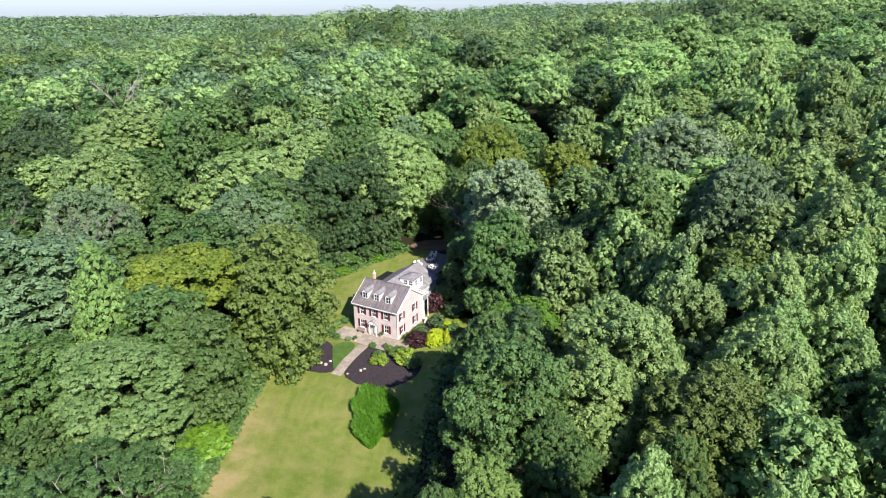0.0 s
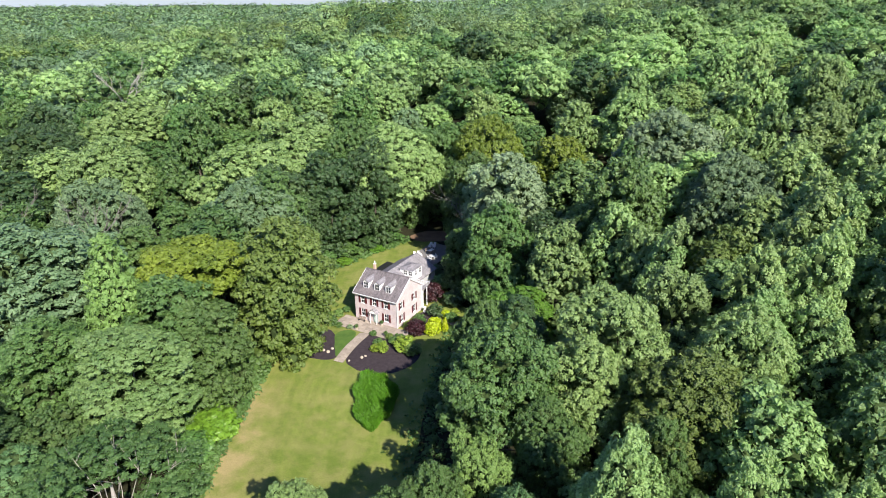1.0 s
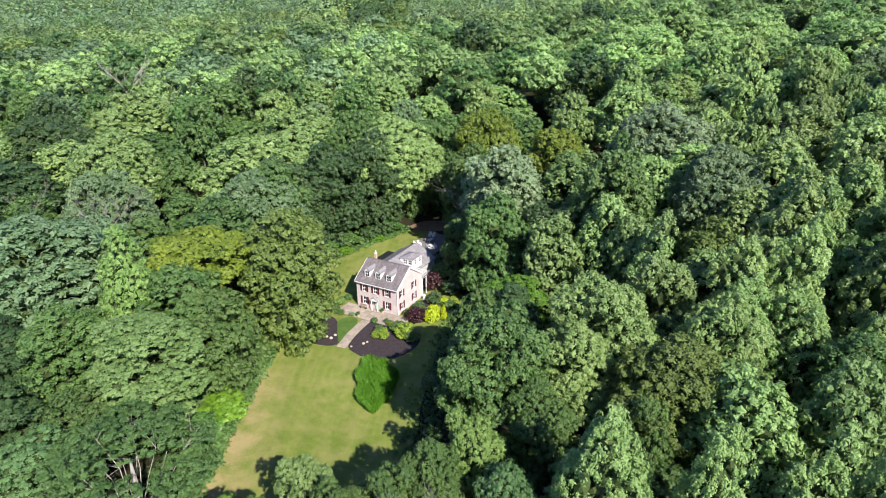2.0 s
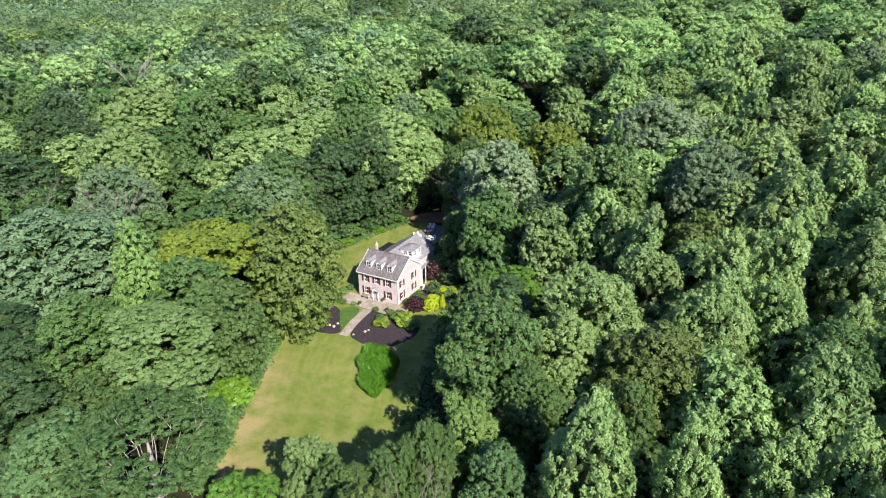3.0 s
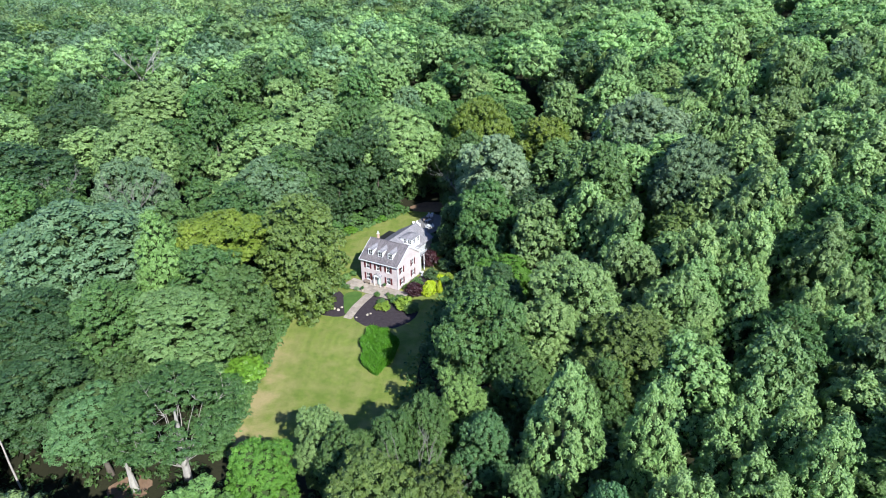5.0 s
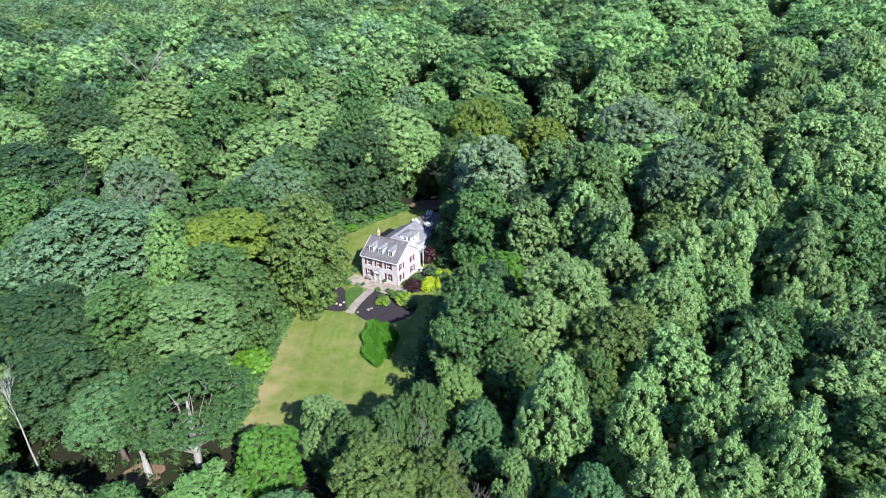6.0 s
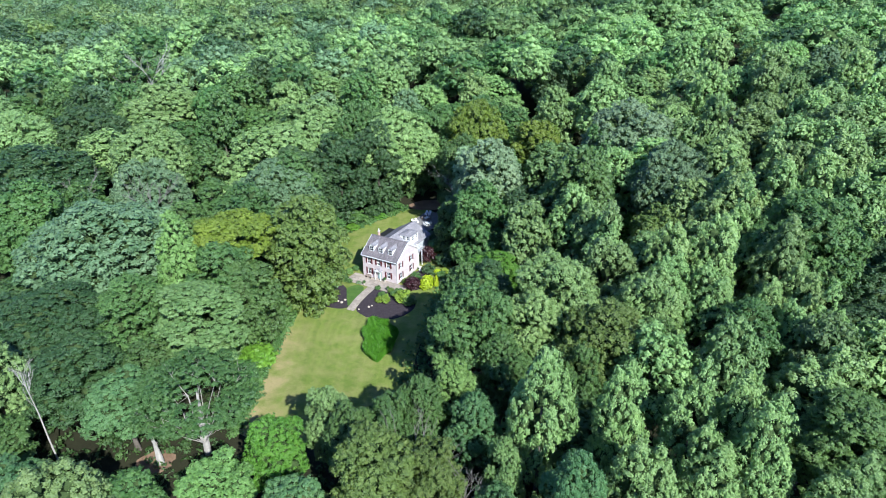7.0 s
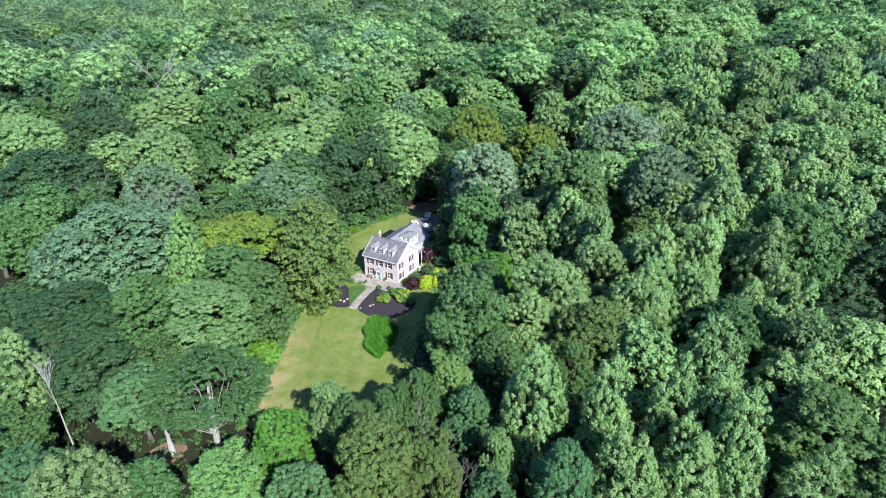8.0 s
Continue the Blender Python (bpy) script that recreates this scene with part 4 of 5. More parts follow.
bare_tree("dead_tree", -109, 214, 25, (1, 0), 0.8, PALE_BARK, "dead leafless tree with pale spreading limbs above the canopy", 1, 1.5)
bare_tree("dead_tree", -115, 216, 22, (-2, 0), 1.3, GREY_WOOD, "dead leafless tree with grey limbs above the canopy", 2)
bare_tree("dead_tree", -86, 113, 20, (1, 1), 0.9, GREY_WOOD, "grey-brown leafless tree among the green crowns", 3)
bare_tree("dead_tree", -66, 108, 22, (1, 1), 0.7, GREY_WOOD, "thin grey leafless tree among the green crowns", 4)
bare_tree("snag", -56.8, 46.2, 17.1, (-2.3, 1.3), 0.25, PALE_BARK, "leaning bare snag with broken pale limbs", 5, 0.65)
bare_tree("dead_tree", -0.6, 35.0, 14.6, (-0.6, 0.3), 0.9, GREY_WOOD, "small leafless treetop with grey twigs", 6)
bare_tree("dead_tree", 4.8, 31.0, 12, (0.6, 0.3), 0.4, GREY_WOOD, "slender leafless tree with upright grey twigs", 7)
bare_tree("snag", -41.2, 46.4, 4.8, (-0.5, 0.2), 0.1, PALE_BARK, "short pale dead trunk beside bare earth", 8, 5.5)
bare_tree("dead_tree", 6.5, 131, 18, (-2.5, 1), 1.6, GREY_WOOD, "dead tree with long grey horizontal limbs in the shade", 9, 0.6)


# ---- house ----
def brick_surface(name, a, b, mortar):
    m, nodes, links, bs = surface(name, 0.85, 0.2)
    co = nodes.new("ShaderNodeTexCoord").outputs["Object"]
    mp = nodes.new("ShaderNodeVectorMath")
    mp.operation = "ADD"
    sep = nodes.new("ShaderNodeSeparateXYZ")
    links.new(co, sep.inputs[0])
    run = nodes.new("ShaderNodeMath")
    links.new(sep.outputs[0], run.inputs[0])
    links.new(sep.outputs[1], run.inputs[1])
    cmb = nodes.new("ShaderNodeCombineXYZ")
    links.new(run.outputs[0], cmb.inputs[0])
    links.new(sep.outputs[2], cmb.inputs[1])
    br = nodes.new("ShaderNodeTexBrick")
    br.inputs["Color1"].default_value, br.inputs["Color2"].default_value, br.inputs["Mortar"].default_value = (*a, 1), (*b, 1), (*mortar, 1)
    br.inputs["Scale"].default_value = 1.0
    br.inputs["Brick Width"].default_value, br.inputs["Row Height"].default_value, br.inputs["Mortar Size"].default_value = 0.22, 0.075, 0.010
    links.new(cmb.outputs[0], br.inputs["Vector"])
    stain = ramp_node(nodes, [(0.3, (0.84, 0.80, 0.79)), (0.7, (1.05, 1.05, 1.05))])
    links.new(noise_node(nodes, links, co, 0.7, 5.0, 0.65).outputs[0], stain.inputs[0])
    links.new(mix_node(nodes, links, 1.0, br.outputs[0], stain.outputs[0], "MULTIPLY"), bs.inputs["Base Color"])
    bp = nodes.new("ShaderNodeBump")
    bp.inputs["Strength"].default_value, bp.inputs["Distance"].default_value = 0.4, 0.01
    bp.invert = True
    links.new(br.outputs["Fac"], bp.inputs["Height"])
    links.new(bp.outputs[0], bs.inputs["Normal"])
    return m


def shingle_surface(name, a, b):
    m, nodes, links, bs = surface(name, 0.75, 0.3)
    co = nodes.new("ShaderNodeTexCoord").outputs["Object"]
    br = nodes.new("ShaderNodeTexBrick")
    br.inputs["Color1"].default_value, br.inputs["Color2"].default_value, br.inputs["Mortar"].default_value = (*a, 1), (*b, 1), (*[c * 0.55 for c in a], 1)
    br.inputs["Scale"].default_value = 1.0
    br.inputs["Brick Width"].default_value, br.inputs["Row Height"].default_value, br.inputs["Mortar Size"].default_value = 0.30, 0.20, 0.015
    links.new(co, br.inputs["Vector"])
    stain = ramp_node(nodes, [(0.3, (0.78, 0.78, 0.80)), (0.7, (1.15, 1.13, 1.12))])
    links.new(noise_node(nodes, links, co, 0.5, 5.0, 0.65).outputs[0], stain.inputs[0])
    # weather streaks that run down the slope
    run = nodes.new("ShaderNodeMapping")
    run.inputs["Scale"].default_value = (2.6, 0.22, 0.22)
    links.new(co, run.inputs[0])
    streak = ramp_node(nodes, [(0.35, (0.80, 0.79, 0.80)), (0.68, (1.30, 1.28, 1.25))])
    links.new(noise_node(nodes, links, run.outputs[0], 1.0, 4.0, 0.6).outputs[0], streak.inputs[0])
    worn = mix_node(nodes, links, 1.0, br.outputs[0], stain.outputs[0], "MULTIPLY")
    links.new(mix_node(nodes, links, 1.0, worn, streak.outputs[0], "MULTIPLY"), bs.inputs["Base Color"])
    return m


WALL = brick_surface("washed_brick", (0.66, 0.565, 0.56), (0.59, 0.50, 0.495), (0.68, 0.63, 0.61))
ROOF = shingle_surface("slate_shingles", (0.155, 0.138, 0.140), (0.230, 0.206, 0.206))
ROOF_PALE = shingle_surface("pale_shingles", (0.25, 0.24, 0.25), (0.32, 0.305, 0.315))
WHITE = rough_surface("white_paint", (0.70, 0.69, 0.68), (0.82, 0.81, 0.80), 0.8, 10.0, 0.5, 0.35, 0.1)
SHUTTER = rough_surface("oxblood_paint", (0.085, 0.016, 0.020), (0.135, 0.027, 0.032), 2.0, 20.0, 0.45, 0.4, 0.1)
RED_BRICK = rough_surface("washed_red_brick", (0.52, 0.33, 0.24), (0.68, 0.50, 0.40), 2.0, 10.0, 0.9, 0.2, 0.5)
BLACK_METAL = rough_surface("black_metal", (0.012, 0.012, 0.013), (0.03, 0.03, 0.03), 3.0, 20.0, 0.4, 0.5, 0.1)
GREY_WALL = rough_surface("grey_siding", (0.42, 0.42, 0.43), (0.56, 0.56, 0.56), 0.6, 8.0, 0.7, 0.3, 0.2)
TERRACE = rough_surface("terrace_stone", (0.15, 0.14, 0.135), (0.27, 0.25, 0.24), 0.7, 6.0, 0.85, 0.2, 0.4)
DOOR_GREEN = rough_surface("pale_green_paint", (0.42, 0.54, 0.48), (0.54, 0.66, 0.60), 0.8, 10.0, 0.45, 0.4, 0.1)
TEAK = rough_surface("weathered_wood", (0.20, 0.15, 0.11), (0.36, 0.29, 0.23), 1.0, 9.0, 0.8, 0.2, 0.3)
GLASS, gn, gl, gb = surface("window_glass", 0.05, 0.6)
gb.inputs["Base Color"].default_value = (0.020, 0.024, 0.030, 1)

house = new("house")
house.matrix_basis = HOUSE_AT @ pose(0, 0, 0.05)
tagged(house, "two-storey pale pink brick house with a grey dormered roof", "house")
HX, HD, EAVE, RIDGE = 4.9, 9.2, 5.75, 9.0


# walls: front, back, and two gables, each 0.3 m thick, butted at the corners; holes are cut for the windows
def wall_with_holes(name, width, height, holes, peak=None):
    """A wall in x and z with rectangular holes right through it; thickness along +y."""
    xs = sorted({0.0, width, *[h[0] for h in holes], *[h[1] for h in holes]})
    zs = sorted({0.0, height, *[h[2] for h in holes], *[h[3] for h in holes]})
    bm = bmesh.new()
    grid = {}
    for x in xs:
        for z in zs:
            grid[x, z] = bm.verts.new((x, 0, z))
    for xa, xb in zip(xs, xs[1:]):
        for za, zb in zip(zs, zs[1:]):
            if not any(h[0] <= xa and xb <= h[1] and h[2] <= za and zb <= h[3] for h in holes):
                bm.faces.new((grid[xa, za], grid[xb, za], grid[xb, zb], grid[xa, zb]))
    if peak:
        rowv = [grid[x, height] for x in xs]
        bm.faces.new(rowv + [bm.verts.new((peak[0], 0, peak[1]))])
    geom = bm.faces[:]
    ext = bmesh.ops.extrude_face_region(bm, geom=geom)
    bmesh.ops.translate(bm, vec=(0, 0.3, 0), verts=[g for g in ext["geom"] if isinstance(g, bmesh.types.BMVert)])
    bmesh.ops.recalc_face_normals(bm, faces=bm.faces)
    return bm


def window(parent, m, w, h, shutters=True):
    """A sash window seen from its outer side: frame, panes behind it, sill and shutters; its wall's outer face is y = 0."""
    bm = bmesh.new()
    for x0, x1, z0, z1 in ((-w / 2, -w / 2 + 0.08, 0, h), (w / 2 - 0.08, w / 2, 0, h), (-w / 2 + 0.08, w / 2 - 0.08, 0, 0.08), (-w / 2 + 0.08, w / 2 - 0.08, h - 0.08, h),
                           (-w / 2 + 0.08, w / 2 - 0.08, h / 2 - 0.035, h / 2 + 0.035)):
        slab(bm, x0, x1, 0.03, 0.13, z0, z1)
    for z0, z1 in ((0.08, h / 2 - 0.035), (h / 2 + 0.035, h - 0.08)):
        slab(bm, -0.018, 0.018, 0.05, 0.10, z0, z1)
    f = part("window", bm, WHITE, parent)
    f.matrix_basis = m
    box("pane", -w / 2 + 0.08, w / 2 - 0.08, 0.105, 0.12, 0.08, h / 2 - 0.035, GLASS, f, bevel=0)
    box("pane", -w / 2 + 0.08, w / 2 - 0.08, 0.105, 0.12, h / 2 + 0.035, h - 0.08, GLASS, f, bevel=0)
    box("sill", -w / 2 - 0.08, w / 2 + 0.08, -0.09, 0.03, -0.09, 0.0, WHITE, f)
    if shutters:
        for s in (-1, 1):
            bm = bmesh.new()
            a = s * (w / 2 + 0.27)
            slab(bm, a - 0.22, a + 0.22, -0.055, -0.005, 0.0, h, 0.008)
            for k in range(2):
                slab(bm, a - 0.16, a + 0.16, -0.072, -0.056, 0.10 + k * h / 2, h / 2 - 0.08 + k * h / 2)
            part("shutter", bm, SHUTTER, f, "dark red panelled shutter")
    return f


FRONT = [(-3.0, 0.85, 1.0, 1.65), (2.4, 0.85, 1.0, 1.65), (-3.0, 3.65, 0.95, 1.5), (-0.3, 3.65, 0.95, 1.5), (2.4, 3.65, 0.95, 1.5)]
holes = [(x + HX - w / 2, x + HX + w / 2, z, z + h) for x, z, w, h in FRONT] + [(HX - 0.15 - 0.55, HX - 0.15 + 0.55, 0.0, 2.2)]
ob = part("front_wall", wall_with_holes("front", 2 * HX, EAVE, holes), WALL, house)
ob.matrix_basis = pose(-HX, 0, 0)
for x, z, w, h in FRONT:
    window(house, pose(x, 0, z), w, h)
ob = part("back_wall", wall_with_holes("back", 2 * HX, EAVE, []), WALL, house)
ob.matrix_basis = pose(-HX, HD - 0.3, 0)
GABLE = [(1.6, 0.8, 0.95, 1.6), (6.2, 0.9, 0.95, 1.6), (1.6, 3.55, 0.95, 1.5), (6.2, 3.55, 0.95, 1.5)]
span = HD - 0.6
for side in (1, -1):
    hs = [(y - 0.3 - w / 2, y - 0.3 + w / 2, z, z + h) for y, z, w, h in GABLE]
    if side < 0:
        hs = [(span - b, span - a, c, d) for a, b, c, d in hs]
    slope = (RIDGE - EAVE) / (HD / 2 + 0.35)
    low = EAVE + 0.3 * slope
    ob = part("gable_wall", wall_with_holes("gable", span, low, hs, (span / 2, RIDGE - 0.12)), WALL, house)
    ob.matrix_basis = pose(HX, 0.3, 0, 0, 0, 90) if side > 0 else pose(-HX, HD - 0.3, 0, 0, 0, -90)
    for y, z, w, h in GABLE:
        window(house, pose(side * HX, y, z, 0, 0, side * 90), w, h)
# dark floor plates inside, so that no light shines through from window to window
for z in (2.75, 5.4):
    box("floor_plate", -HX + 0.31, HX - 0.31, 0.31, HD - 0.31, z, z + 0.1, TEAK, house, bevel=0)


def roof_slope(name, x0, x1, y0, z0, y1, z1, thick, material, parent):
    """One leaf of a pitched roof; its own frame lies in the slope, so that the courses run level."""
    run, up = y1 - y0, z1 - z0
    length, tilt = math.hypot(run, up), math.degrees(math.atan2(up, run))
    bm = bmesh.new()
    slab(bm, x0, x1, 0, length, -thick, 0)
    ob = part(name, bm, material, parent)
    ob.matrix_basis = pose(0, y0, z0, tilt, 0, 0)
    return ob


OV = 0.16
roof_slope("roof", -HX - OV, HX + OV, -0.38, EAVE - 0.02, HD / 2, RIDGE, 0.16, ROOF, house)
back = roof_slope("roof", -HX - OV, HX + OV, -0.38, EAVE - 0.02, HD / 2, RIDGE, 0.16, ROOF, house)
back.matrix_basis = pose(0, HD, 0, 0, 0, 180) @ back.matrix_basis
box("ridge_cap", -HX - OV, HX + OV, HD / 2 - 0.12, HD / 2 + 0.12, RIDGE - 0.03, RIDGE + 0.05, ROOF, house)
box("gutter", -HX - OV, HX + OV, -0.53, -0.40, EAVE - 0.20, EAVE - 0.04, WHITE, house, "white gutter along the eave")
box("cornice", -HX - 0.06, HX + 0.06, -0.30, -0.005, EAVE - 0.42, EAVE - 0.14, WHITE, house, "white cornice under the eave")
for side in (1, -1):
    for flip in (0, 1):
        run, up = HD / 2 + 0.38, RIDGE - EAVE
        length, tilt = math.hypot(run, up), math.degrees(math.atan2(up, run))
        bm = bmesh.new()
        slab(bm, -0.05, 0.05, 0, length, -0.36, -0.02)
        ob = part("rake_board", bm, WHITE, house, "white rake board along the gable")
        m = pose(side * (HX + OV + 0.055), -0.38, EAVE, tilt)
        ob.matrix_basis = pose(0, HD, 0, 0, 0, 180) @ pose(-side * (HX + OV + 0.055), -0.38, EAVE, tilt) if flip else m
box("downpipe", HX - 0.02, HX + 0.08, -0.14, -0.04, 0.1, EAVE - 0.42, WHITE, house, "white downpipe")
box("downpipe", HX + 0.02, HX + 0.14, HD - 0.16, HD - 0.04, 0.1, EAVE - 0.2, WHITE, house, "white downpipe")

# dormers
for x in (-2.75, -0.15, 2.45):
    d = new("dormer")
    d.parent = house
    d.matrix_basis = pose(x, 0.95, 6.55)
    w, hw, pk, deep = 1.25, 1.30, 1.95, 2.15
    bm = bmesh.new()
    slab(bm, -w / 2, -w / 2 + 0.14, 0, deep, -0.35, hw)
    slab(bm, w / 2 - 0.14, w / 2, 0, deep, -0.35, hw)
    slab(bm, -w / 2 + 0.14, w / 2 - 0.14, 0, 0.1, -0.35, 0.10)
    slab(bm, -w / 2 + 0.14, w / 2 - 0.14, 0, 0.1, 1.22, hw)
    part("cheek", bm, WHITE, d, "white dormer walls")
    bm = bmesh.new()
    vs = [bm.verts.new(c) for c in ((-w / 2, 0, hw), (w / 2, 0, hw), (0, 0, pk - 0.06), (-w / 2, 0.1, hw), (w / 2, 0.1, hw), (0, 0.1, pk - 0.06))]
    bm.faces.new(vs[:3])
    bm.faces.new(vs[5:2:-1])
    for a, b in ((0, 1), (1, 2), (2, 0)):
        bm.faces.new((vs[a], vs[b], vs[b + 3], vs[a + 3]))
    bmesh.ops.recalc_face_normals(bm, faces=bm.faces)
    part("pediment", bm, WHITE, d)
    box("pane", -w / 2 + 0.16, w / 2 - 0.16, 0.06, 0.08, 0.10, 1.22, GLASS, d, bevel=0)
    box("glazing_bar", -0.03, 0.03, 0.02, 0.058, 0.10, 1.22, WHITE, d, bevel=0)
    box("glazing_bar", -w / 2 + 0.16, w / 2 - 0.16, 0.02, 0.058, 0.63, 0.69, WHITE, d, bevel=0)
    for s in (-1, 1):
        bm = bmesh.new()
        a = math.atan2(pk - hw, w / 2 + 0.12)
        L = math.hypot(w / 2 + 0.12, pk - hw)
        slab(bm, 0, L, -0.14, deep + 0.9, -0.07, 0)
        ob = part("dormer_roof", bm, ROOF_PALE, d, "pale grey dormer roof")
        ob.matrix_basis = pose(-(w / 2 + 0.12), 0, hw, 0, -math.degrees(a), 0) if s < 0 else Matrix.Diagonal((-1, 1, 1, 1)) @ pose(-(w / 2 + 0.12), 0, hw, 0, -math.degrees(a), 0)

# chimney
ch = box("chimney", -3.42, -2.98, 4.64, 5.08, 7.8, 10.1, RED_BRICK, house, "slender pale brick chimney")
box("chimney_cap", -3.46, -2.94, 4.60, 5.12, 10.1, 10.2, WHITE, ch)
for x in (-3.2,):
    bm = bmesh.new()
    bmesh.ops.create_cone(bm, segments=10, radius1=0.15, radius2=0.12, depth=0.55, cap_ends=True)
    ob = part("chimney_pot", bm, WHITE, ch, "pale clay chimney pot")
    ob.matrix_basis = pose(x, 4.86, 10.47)

# porch and door
porch = new("portico")
porch.parent = house
porch.matrix_basis = pose(-0.15, 0, 0) @ Matrix.Diagonal((0.84, 0.80, 0.96, 1))
box("step", -1.1, 1.1, -1.25, -0.02, 0.0, 0.16, STONE, porch)
for s in (-1, 1):
    bm = bmesh.new()
    bmesh.ops.create_cone(bm, segments=12, radius1=0.12, radius2=0.10, depth=2.3, cap_ends=True)
    ob = part("column", bm, WHITE, porch, "round white column")
    ob.matrix_basis = pose(s * 0.85, -0.95, 0.16 + 1.15)
box("lintel", -1.05, 1.05, -1.12, -0.02, 2.46, 2.70, WHITE, porch)
bm = bmesh.new()
vs = [bm.verts.new(c) for c in ((-1.05, -1.10, 2.70), (1.05, -1.10, 2.70), (0, -1.10, 3.30), (-1.05, -0.02, 2.70), (1.05, -0.02, 2.70), (0, -0.02, 3.30))]
bm.faces.new(vs[:3])
bm.faces.new(vs[5:2:-1])
for a, b in ((0, 1), (1, 2), (2, 0)):
    bm.faces.new((vs[a], vs[b], vs[b + 3], vs[a + 3]))
bmesh.ops.recalc_face_normals(bm, faces=bm.faces)
part("pediment", bm, WHITE, porch)
for s in (-1, 1):
    a, L = math.atan2(0.6, 1.05), math.hypot(1.2, 0.68)
    bm = bmesh.new()
    slab(bm, 0, L, -1.22, -0.02, 0.0, 0.06)
    ob = part("portico_roof", bm, ROOF_PALE, porch, "grey portico roof")
    m = pose(-1.2, 0, 2.645, 0, -math.degrees(a), 0)
    ob.matrix_basis = m if s < 0 else Matrix.Diagonal((-1, 1, 1, 1)) @ m
door = box("door", -0.70, 0.40, 0.10, 0.17, 0.02, 2.18, DOOR_GREEN, house, "pale green panelled front door")
for x in (-0.42, 0.12):
    for z0, z1 in ((0.2, 0.95), (1.1, 2.0)):
        box("panel", x - 0.19, x + 0.19, 0.085, 0.098, z0, z1, DOOR_GREEN, door, bevel=0.004)
bm = bmesh.new()
bmesh.ops.create_icosphere(bm, subdivisions=1, radius=0.045)
ob = part("door_knob", bm, BLACK_METAL, door)
ob.matrix_basis = pose(0.30, 0.05, 1.05)

# rear wing, its raised room and the sun porch
wing = new("rear_wing")
wing.parent = house
WR, WE, W0, W1, WX = 6.6, 4.0, HD + 0.02, 21.0, -3.3
bm = bmesh.new()
slab(bm, WX - 4.6, WX + 4.6, W0, W1, 0, WE)
part("wall", bm, GREY_WALL, wing)
bm = bmesh.new()
prof = [(WX - 4.6, WE), (WX + 4.6, WE), (WX, WR - 0.15)]
for y in (W0 + 0.1, W1 - 0.2):
    vs = [bm.verts.new((x, y, z)) for x, z in prof] + [bm.verts.new((x, y + 0.2, z)) for x, z in prof]
    bm.faces.new(vs[:3])
    bm.faces.new(vs[5:2:-1])
    for a, b in ((0, 1), (1, 2), (2, 0)):
        bm.faces.new((vs[a], vs[b], vs[b + 3], vs[a + 3]))
bmesh.ops.recalc_face_normals(bm, faces=bm.faces)
part("gable", bm, GREY_WALL, wing)
for s in (-1, 1):
    a, L = math.atan2(WR - WE, 4.6), math.hypot(5.0, (WR - WE) * 5.0 / 4.6)
    bm = bmesh.new()
    slab(bm, -(W1 + 0.2), -W0, 0, L, -0.14, 0)
    ob = part("roof", bm, ROOF_PALE, wing)
    if s > 0:
        ob.matrix_basis = pose(WX + 5.0, 0, WR - (WR - WE) * 5.0 / 4.6, 0, 0, 90) @ pose(0, 0, 0, math.degrees(a)) @ Matrix.Diagonal((-1, 1, 1, 1))
    else:
        ob.matrix_basis = pose(WX - 5.0, 0, WR - (WR - WE) * 5.0 / 4.6, 0, 0, -90) @ pose(0, 0, 0, math.degrees(a))
room = new("raised_room")
room.parent = house
box("wall", -2.1, 1.1, 12.2, 15.8, 4.01, 6.55, WHITE, room)
bm = bmesh.new()
vs = [bm.verts.new(c) for c in ((-2.3, 12.0, 6.55), (1.3, 12.0, 6.55), (1.3, 16.0, 6.55), (-2.3, 16.0, 6.55), (-0.5, 13.8, 7.1), (-0.5, 14.4, 7.1))]
for f in ((0, 1, 4), (1, 2, 5, 4), (2, 3, 5), (3, 0, 4, 5), (3, 2, 1, 0)):
    bm.faces.new([vs[k] for k in f])
part("roof", bm, ROOF_PALE, room)
for x in (-0.75, 0.45):
    window(room, pose(x, 12.06, 5.3), 0.95, 1.1, False)
for y in (13.1, 14.9):
    window(room, pose(1.24, y, 5.2, 0, 0, 90), 0.95, 1.2, False)
sun_porch = new("sun_porch")
sun_porch.parent = house
box("wall", 1.4, 3.0, HD + 0.02, 11.4, 0, 4.3, GREY_WALL, sun_porch)
for y in (HD + 0.2, 9.7, 11.25):
    box("post", 4.72, 4.9, y, y + 0.16, 0, 4.3, WHITE, sun_porch)
box("beam", 3.02, 4.9, HD + 0.04, 11.4, 4.02, 4.29, WHITE, sun_porch)
box("flat_roof", 1.25, 5.1, HD + 0.02, 11.55, 4.3, 4.5, ROOF_PALE, sun_porch)
box("rail", 1.3, 5.05, 11.4, 11.5, 5.2, 5.3, WHITE, sun_porch)
box("rail", 4.95, 5.05, HD + 0.1, 11.38, 5.2, 5.3, WHITE, sun_porch)
for k in range(9):
    box("baluster", 1.4 + k * 0.42, 1.46 + k * 0.42, 11.42, 11.48, 4.5, 5.2, WHITE, sun_porch, bevel=0)
for k in range(7):
    box("baluster", 4.97, 5.03, HD + 0.3 + k * 0.45, HD + 0.36 + k * 0.45, 4.5, 5.2, WHITE, sun_porch, bevel=0)
for y in (9.0, 10.4):
    window(sun_porch, pose(3.14, y, 1.0, 0, 0, 90), 0.95, 1.7, False)
annex = new("flat_annex")
annex.parent = house
box("wall", WX - 7.6, WX - 4.62, 14.5, 20.5, 0, 2.9, GREY_WALL, annex)
box("flat_roof", WX - 7.8, WX - 4.62, 14.3, 20.7, 2.9, 3.08, BLACK_METAL, annex, "dark flat roof")

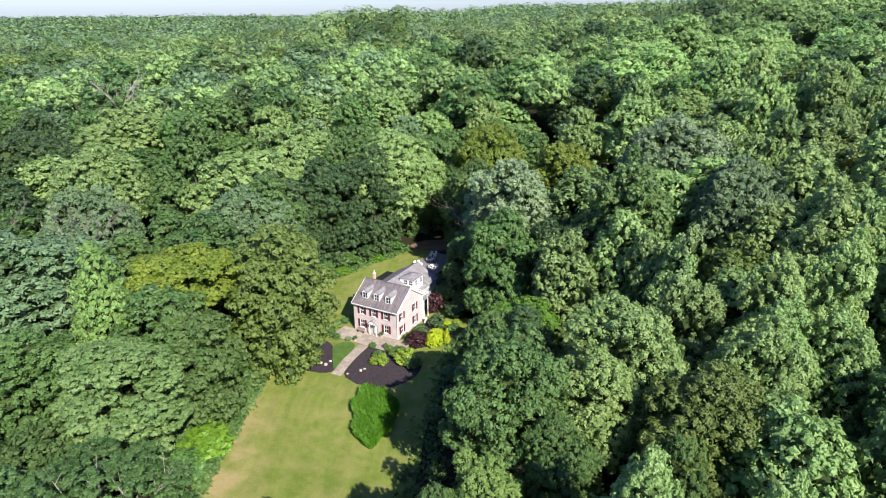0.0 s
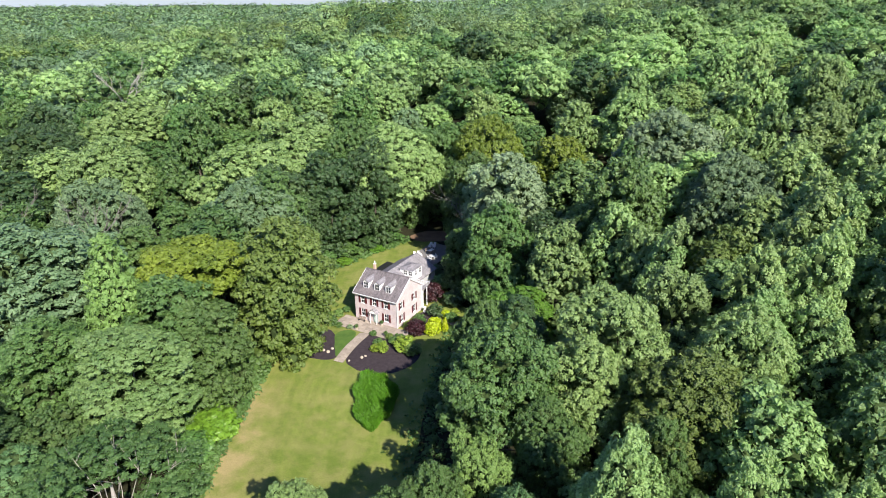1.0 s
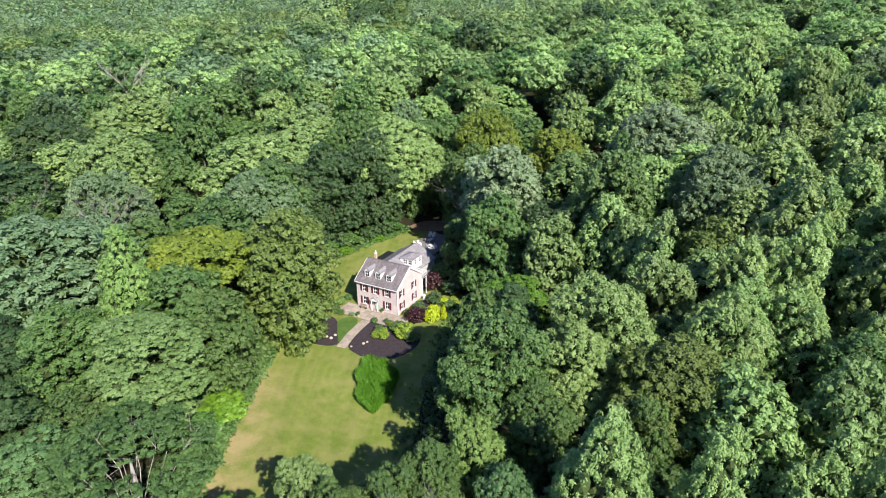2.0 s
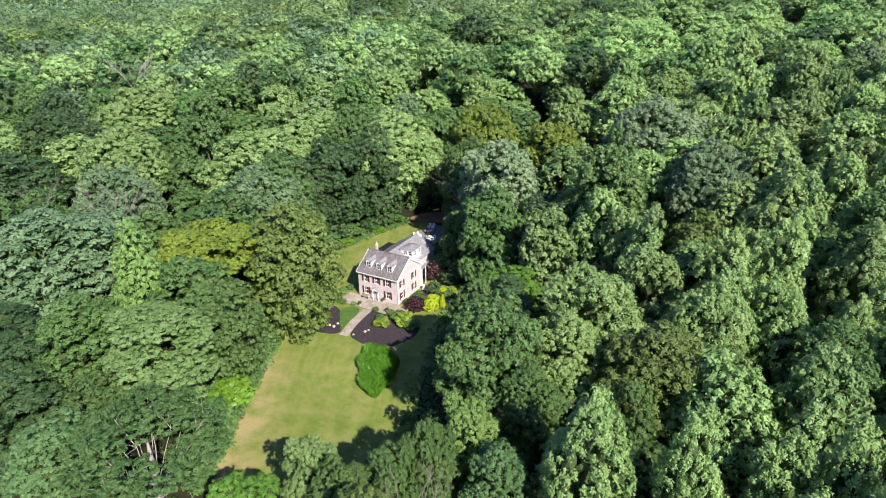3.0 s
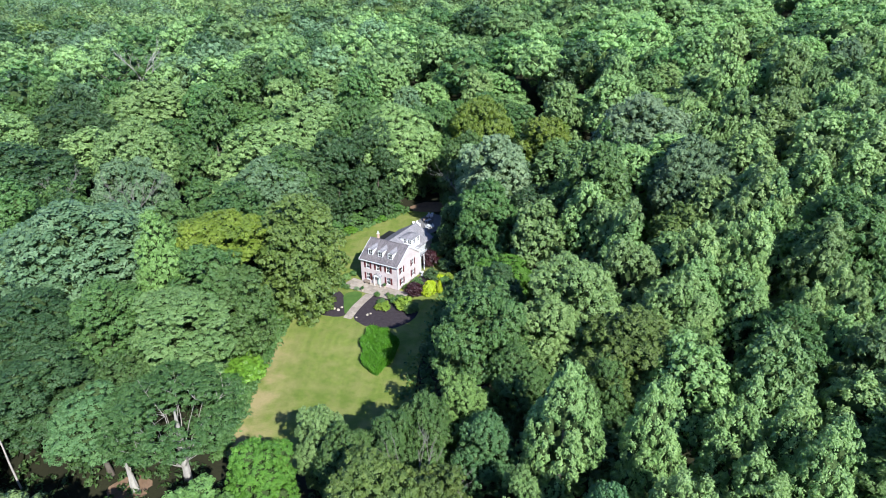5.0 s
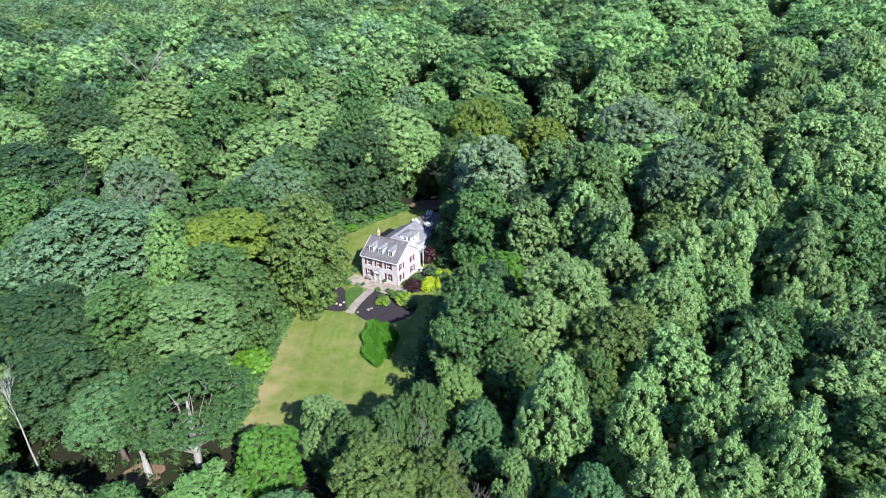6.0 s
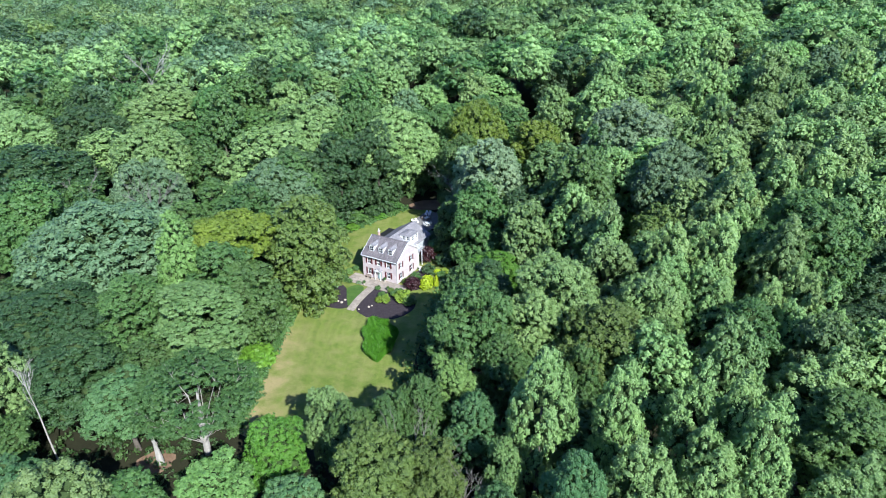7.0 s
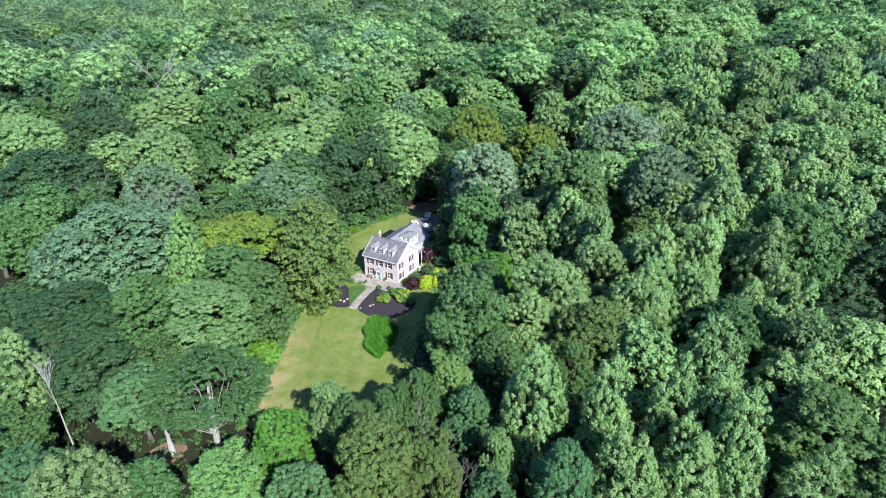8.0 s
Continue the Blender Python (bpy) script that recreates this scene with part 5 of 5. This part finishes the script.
pool_house = new("pool_house")
pool_house.matrix_basis = HOUSE_AT @ pose(-6.2, 23.4, 0.05)
box("wall", -2.4, 2.4, 0, 3.6, 0, 2.6, WHITE, pool_house)
bm = bmesh.new()
vs = [bm.verts.new(c) for c in ((-2.8, -0.4, 2.6), (2.8, -0.4, 2.6), (2.8, 4.0, 2.6), (-2.8, 4.0, 2.6), (-1.0, 1.8, 3.7), (1.0, 1.8, 3.7))]
for f in ((0, 1, 5, 4), (1, 2, 5), (2, 3, 4, 5), (3, 0, 4), (3, 2, 1, 0)):
    bm.faces.new([vs[k] for k in f])
part("roof", bm, ROOF_PALE, pool_house)
for x in (-1.5, 0.0, 1.5):
    window(pool_house, pose(x, -0.14, 0.6), 1.0, 1.6, False)
for y in (1.0, 2.6):
    window(pool_house, pose(2.54, y, 0.6, 0, 0, 90), 1.0, 1.6, False)
tagged(pool_house, "small white garden building with a grey hipped roof", "outbuilding")

# ---- things round the house ----
terrace = box("terrace", 4.2, 12, 0, 13, 0.0, 0.12, TERRACE, None)
terrace.matrix_basis = HOUSE_AT @ pose(-16, 29.2, 0.06)
tagged(terrace, "grey stone terrace behind the house", "terrace", kind="structure")


def garden_chair(m, material):
    c = new("garden_chair")
    c.matrix_basis = m
    for x in (-0.25, 0.25):
        for y in (-0.25, 0.25):
            box("leg", x - 0.025, x + 0.025, y - 0.025, y + 0.025, 0, 0.42, material, c, bevel=0)
    box("seat", -0.3, 0.3, -0.3, 0.3, 0.42, 0.48, material, c)
    ob = box("backrest", -0.3, 0.3, 0.27, 0.32, 0.49, 1.0, material, c)
    return tagged(c, "pale garden chair on the stone terrace", "chair", "terrace furniture")


def garden_table(m):
    t = new("garden_table")
    t.matrix_basis = m
    for x in (-0.7, 0.7):
        for y in (-0.35, 0.35):
            box("leg", x - 0.04, x + 0.04, y - 0.04, y + 0.04, 0, 0.7, WHITE, t, bevel=0)
    box("tabletop", -0.85, 0.85, -0.5, 0.5, 0.7, 0.75, WHITE, t)
    return tagged(t, "white garden table on the stone terrace", "table", "terrace furniture")


for k, (x, y, a) in enumerate(((-10.0, 39.5, 20), (-8.6, 36.2, 80), (-6.4, 33.0, 140), (-10.2, 32.6, 50))):
    at = HOUSE_AT @ pose(x, y, 0.18, 0, 0, a)
    garden_table(at)
    for dx, dy, r in ((-0.5, -0.8, 180), (0.5, -0.8, 180), (-0.5, 0.8, 0), (0.5, 0.8, 0)):
        garden_chair(at @ pose(dx, dy, 0, 0, 0, r), WHITE if k != 1 else TEAK)
bench = new("garden_bench")
bench.matrix_basis = HOUSE_AT @ pose(-3.0, -0.75, 0.14)
for x in (-0.65, 0.65):
    box("leg", x - 0.04, x + 0.04, -0.22, 0.22, 0, 0.42, BLACK_METAL, bench, bevel=0)
for y in (-0.18, -0.02, 0.14):
    box("seat_slat", -0.8, 0.8, y - 0.06, y + 0.06, 0.42, 0.46, TEAK, bench, bevel=0)
for z in (0.6, 0.78):
    box("back_slat", -0.8, 0.8, 0.21, 0.25, z - 0.06, z + 0.06, TEAK, bench, bevel=0)
tagged(bench, "dark slatted garden bench against the house front", "bench")
for x, y in ((1.55, -0.5), (4.6, -3.7), (-1.9, -4.0), (6.9, -3.4)):
    pot = new("planter")
    pot.matrix_basis = HOUSE_AT @ pose(x, y, 0.14)
    bm = bmesh.new()
    bmesh.ops.create_cone(bm, segments=12, radius1=0.20, radius2=0.30, depth=0.5, cap_ends=True)
    ob = part("pot", bm, BOULDER, pot)
    ob.matrix_basis = pose(0, 0, 0.25)
    ob = new("plant", shrub_mesh("shrub", 0))
    ob.parent = pot
    ob.matrix_basis = pose(0, 0, 0.45) @ Matrix.Diagonal((0.38, 0.38, 0.3, 1))
    tagged(pot, "pale stone planter with a small green plant", "planter", "planters on the patio")

urn = new("garden_urn")
urn.matrix_basis = HOUSE_AT @ pose(6.0, 8.4, 0.0)
box("pedestal", -0.24, 0.24, -0.24, 0.24, 0.0, 0.55, WHITE, urn, bevel=0.02)
profile = [(0.0, 0.55), (0.16, 0.55), (0.10, 0.64), (0.14, 0.70), (0.30, 0.88), (0.34, 1.08), (0.38, 1.12), (0.30, 1.12), (0.0, 1.02)]
uv, uf, sides = [], [], 14
for r, z in profile:
    uv += [(r * math.cos(2 * math.pi * k / sides), r * math.sin(2 * math.pi * k / sides), z) for k in range(sides)]
for j in range(len(profile) - 1):
    for k in range(sides):
        a, b = j * sides + k, j * sides + (k + 1) % sides
        uf.append((a, b, b + sides, a + sides))
raw_part("bowl", uv, uf, WHITE, urn)
tagged(urn, "white stone urn on a square pedestal by the house corner", "urn")
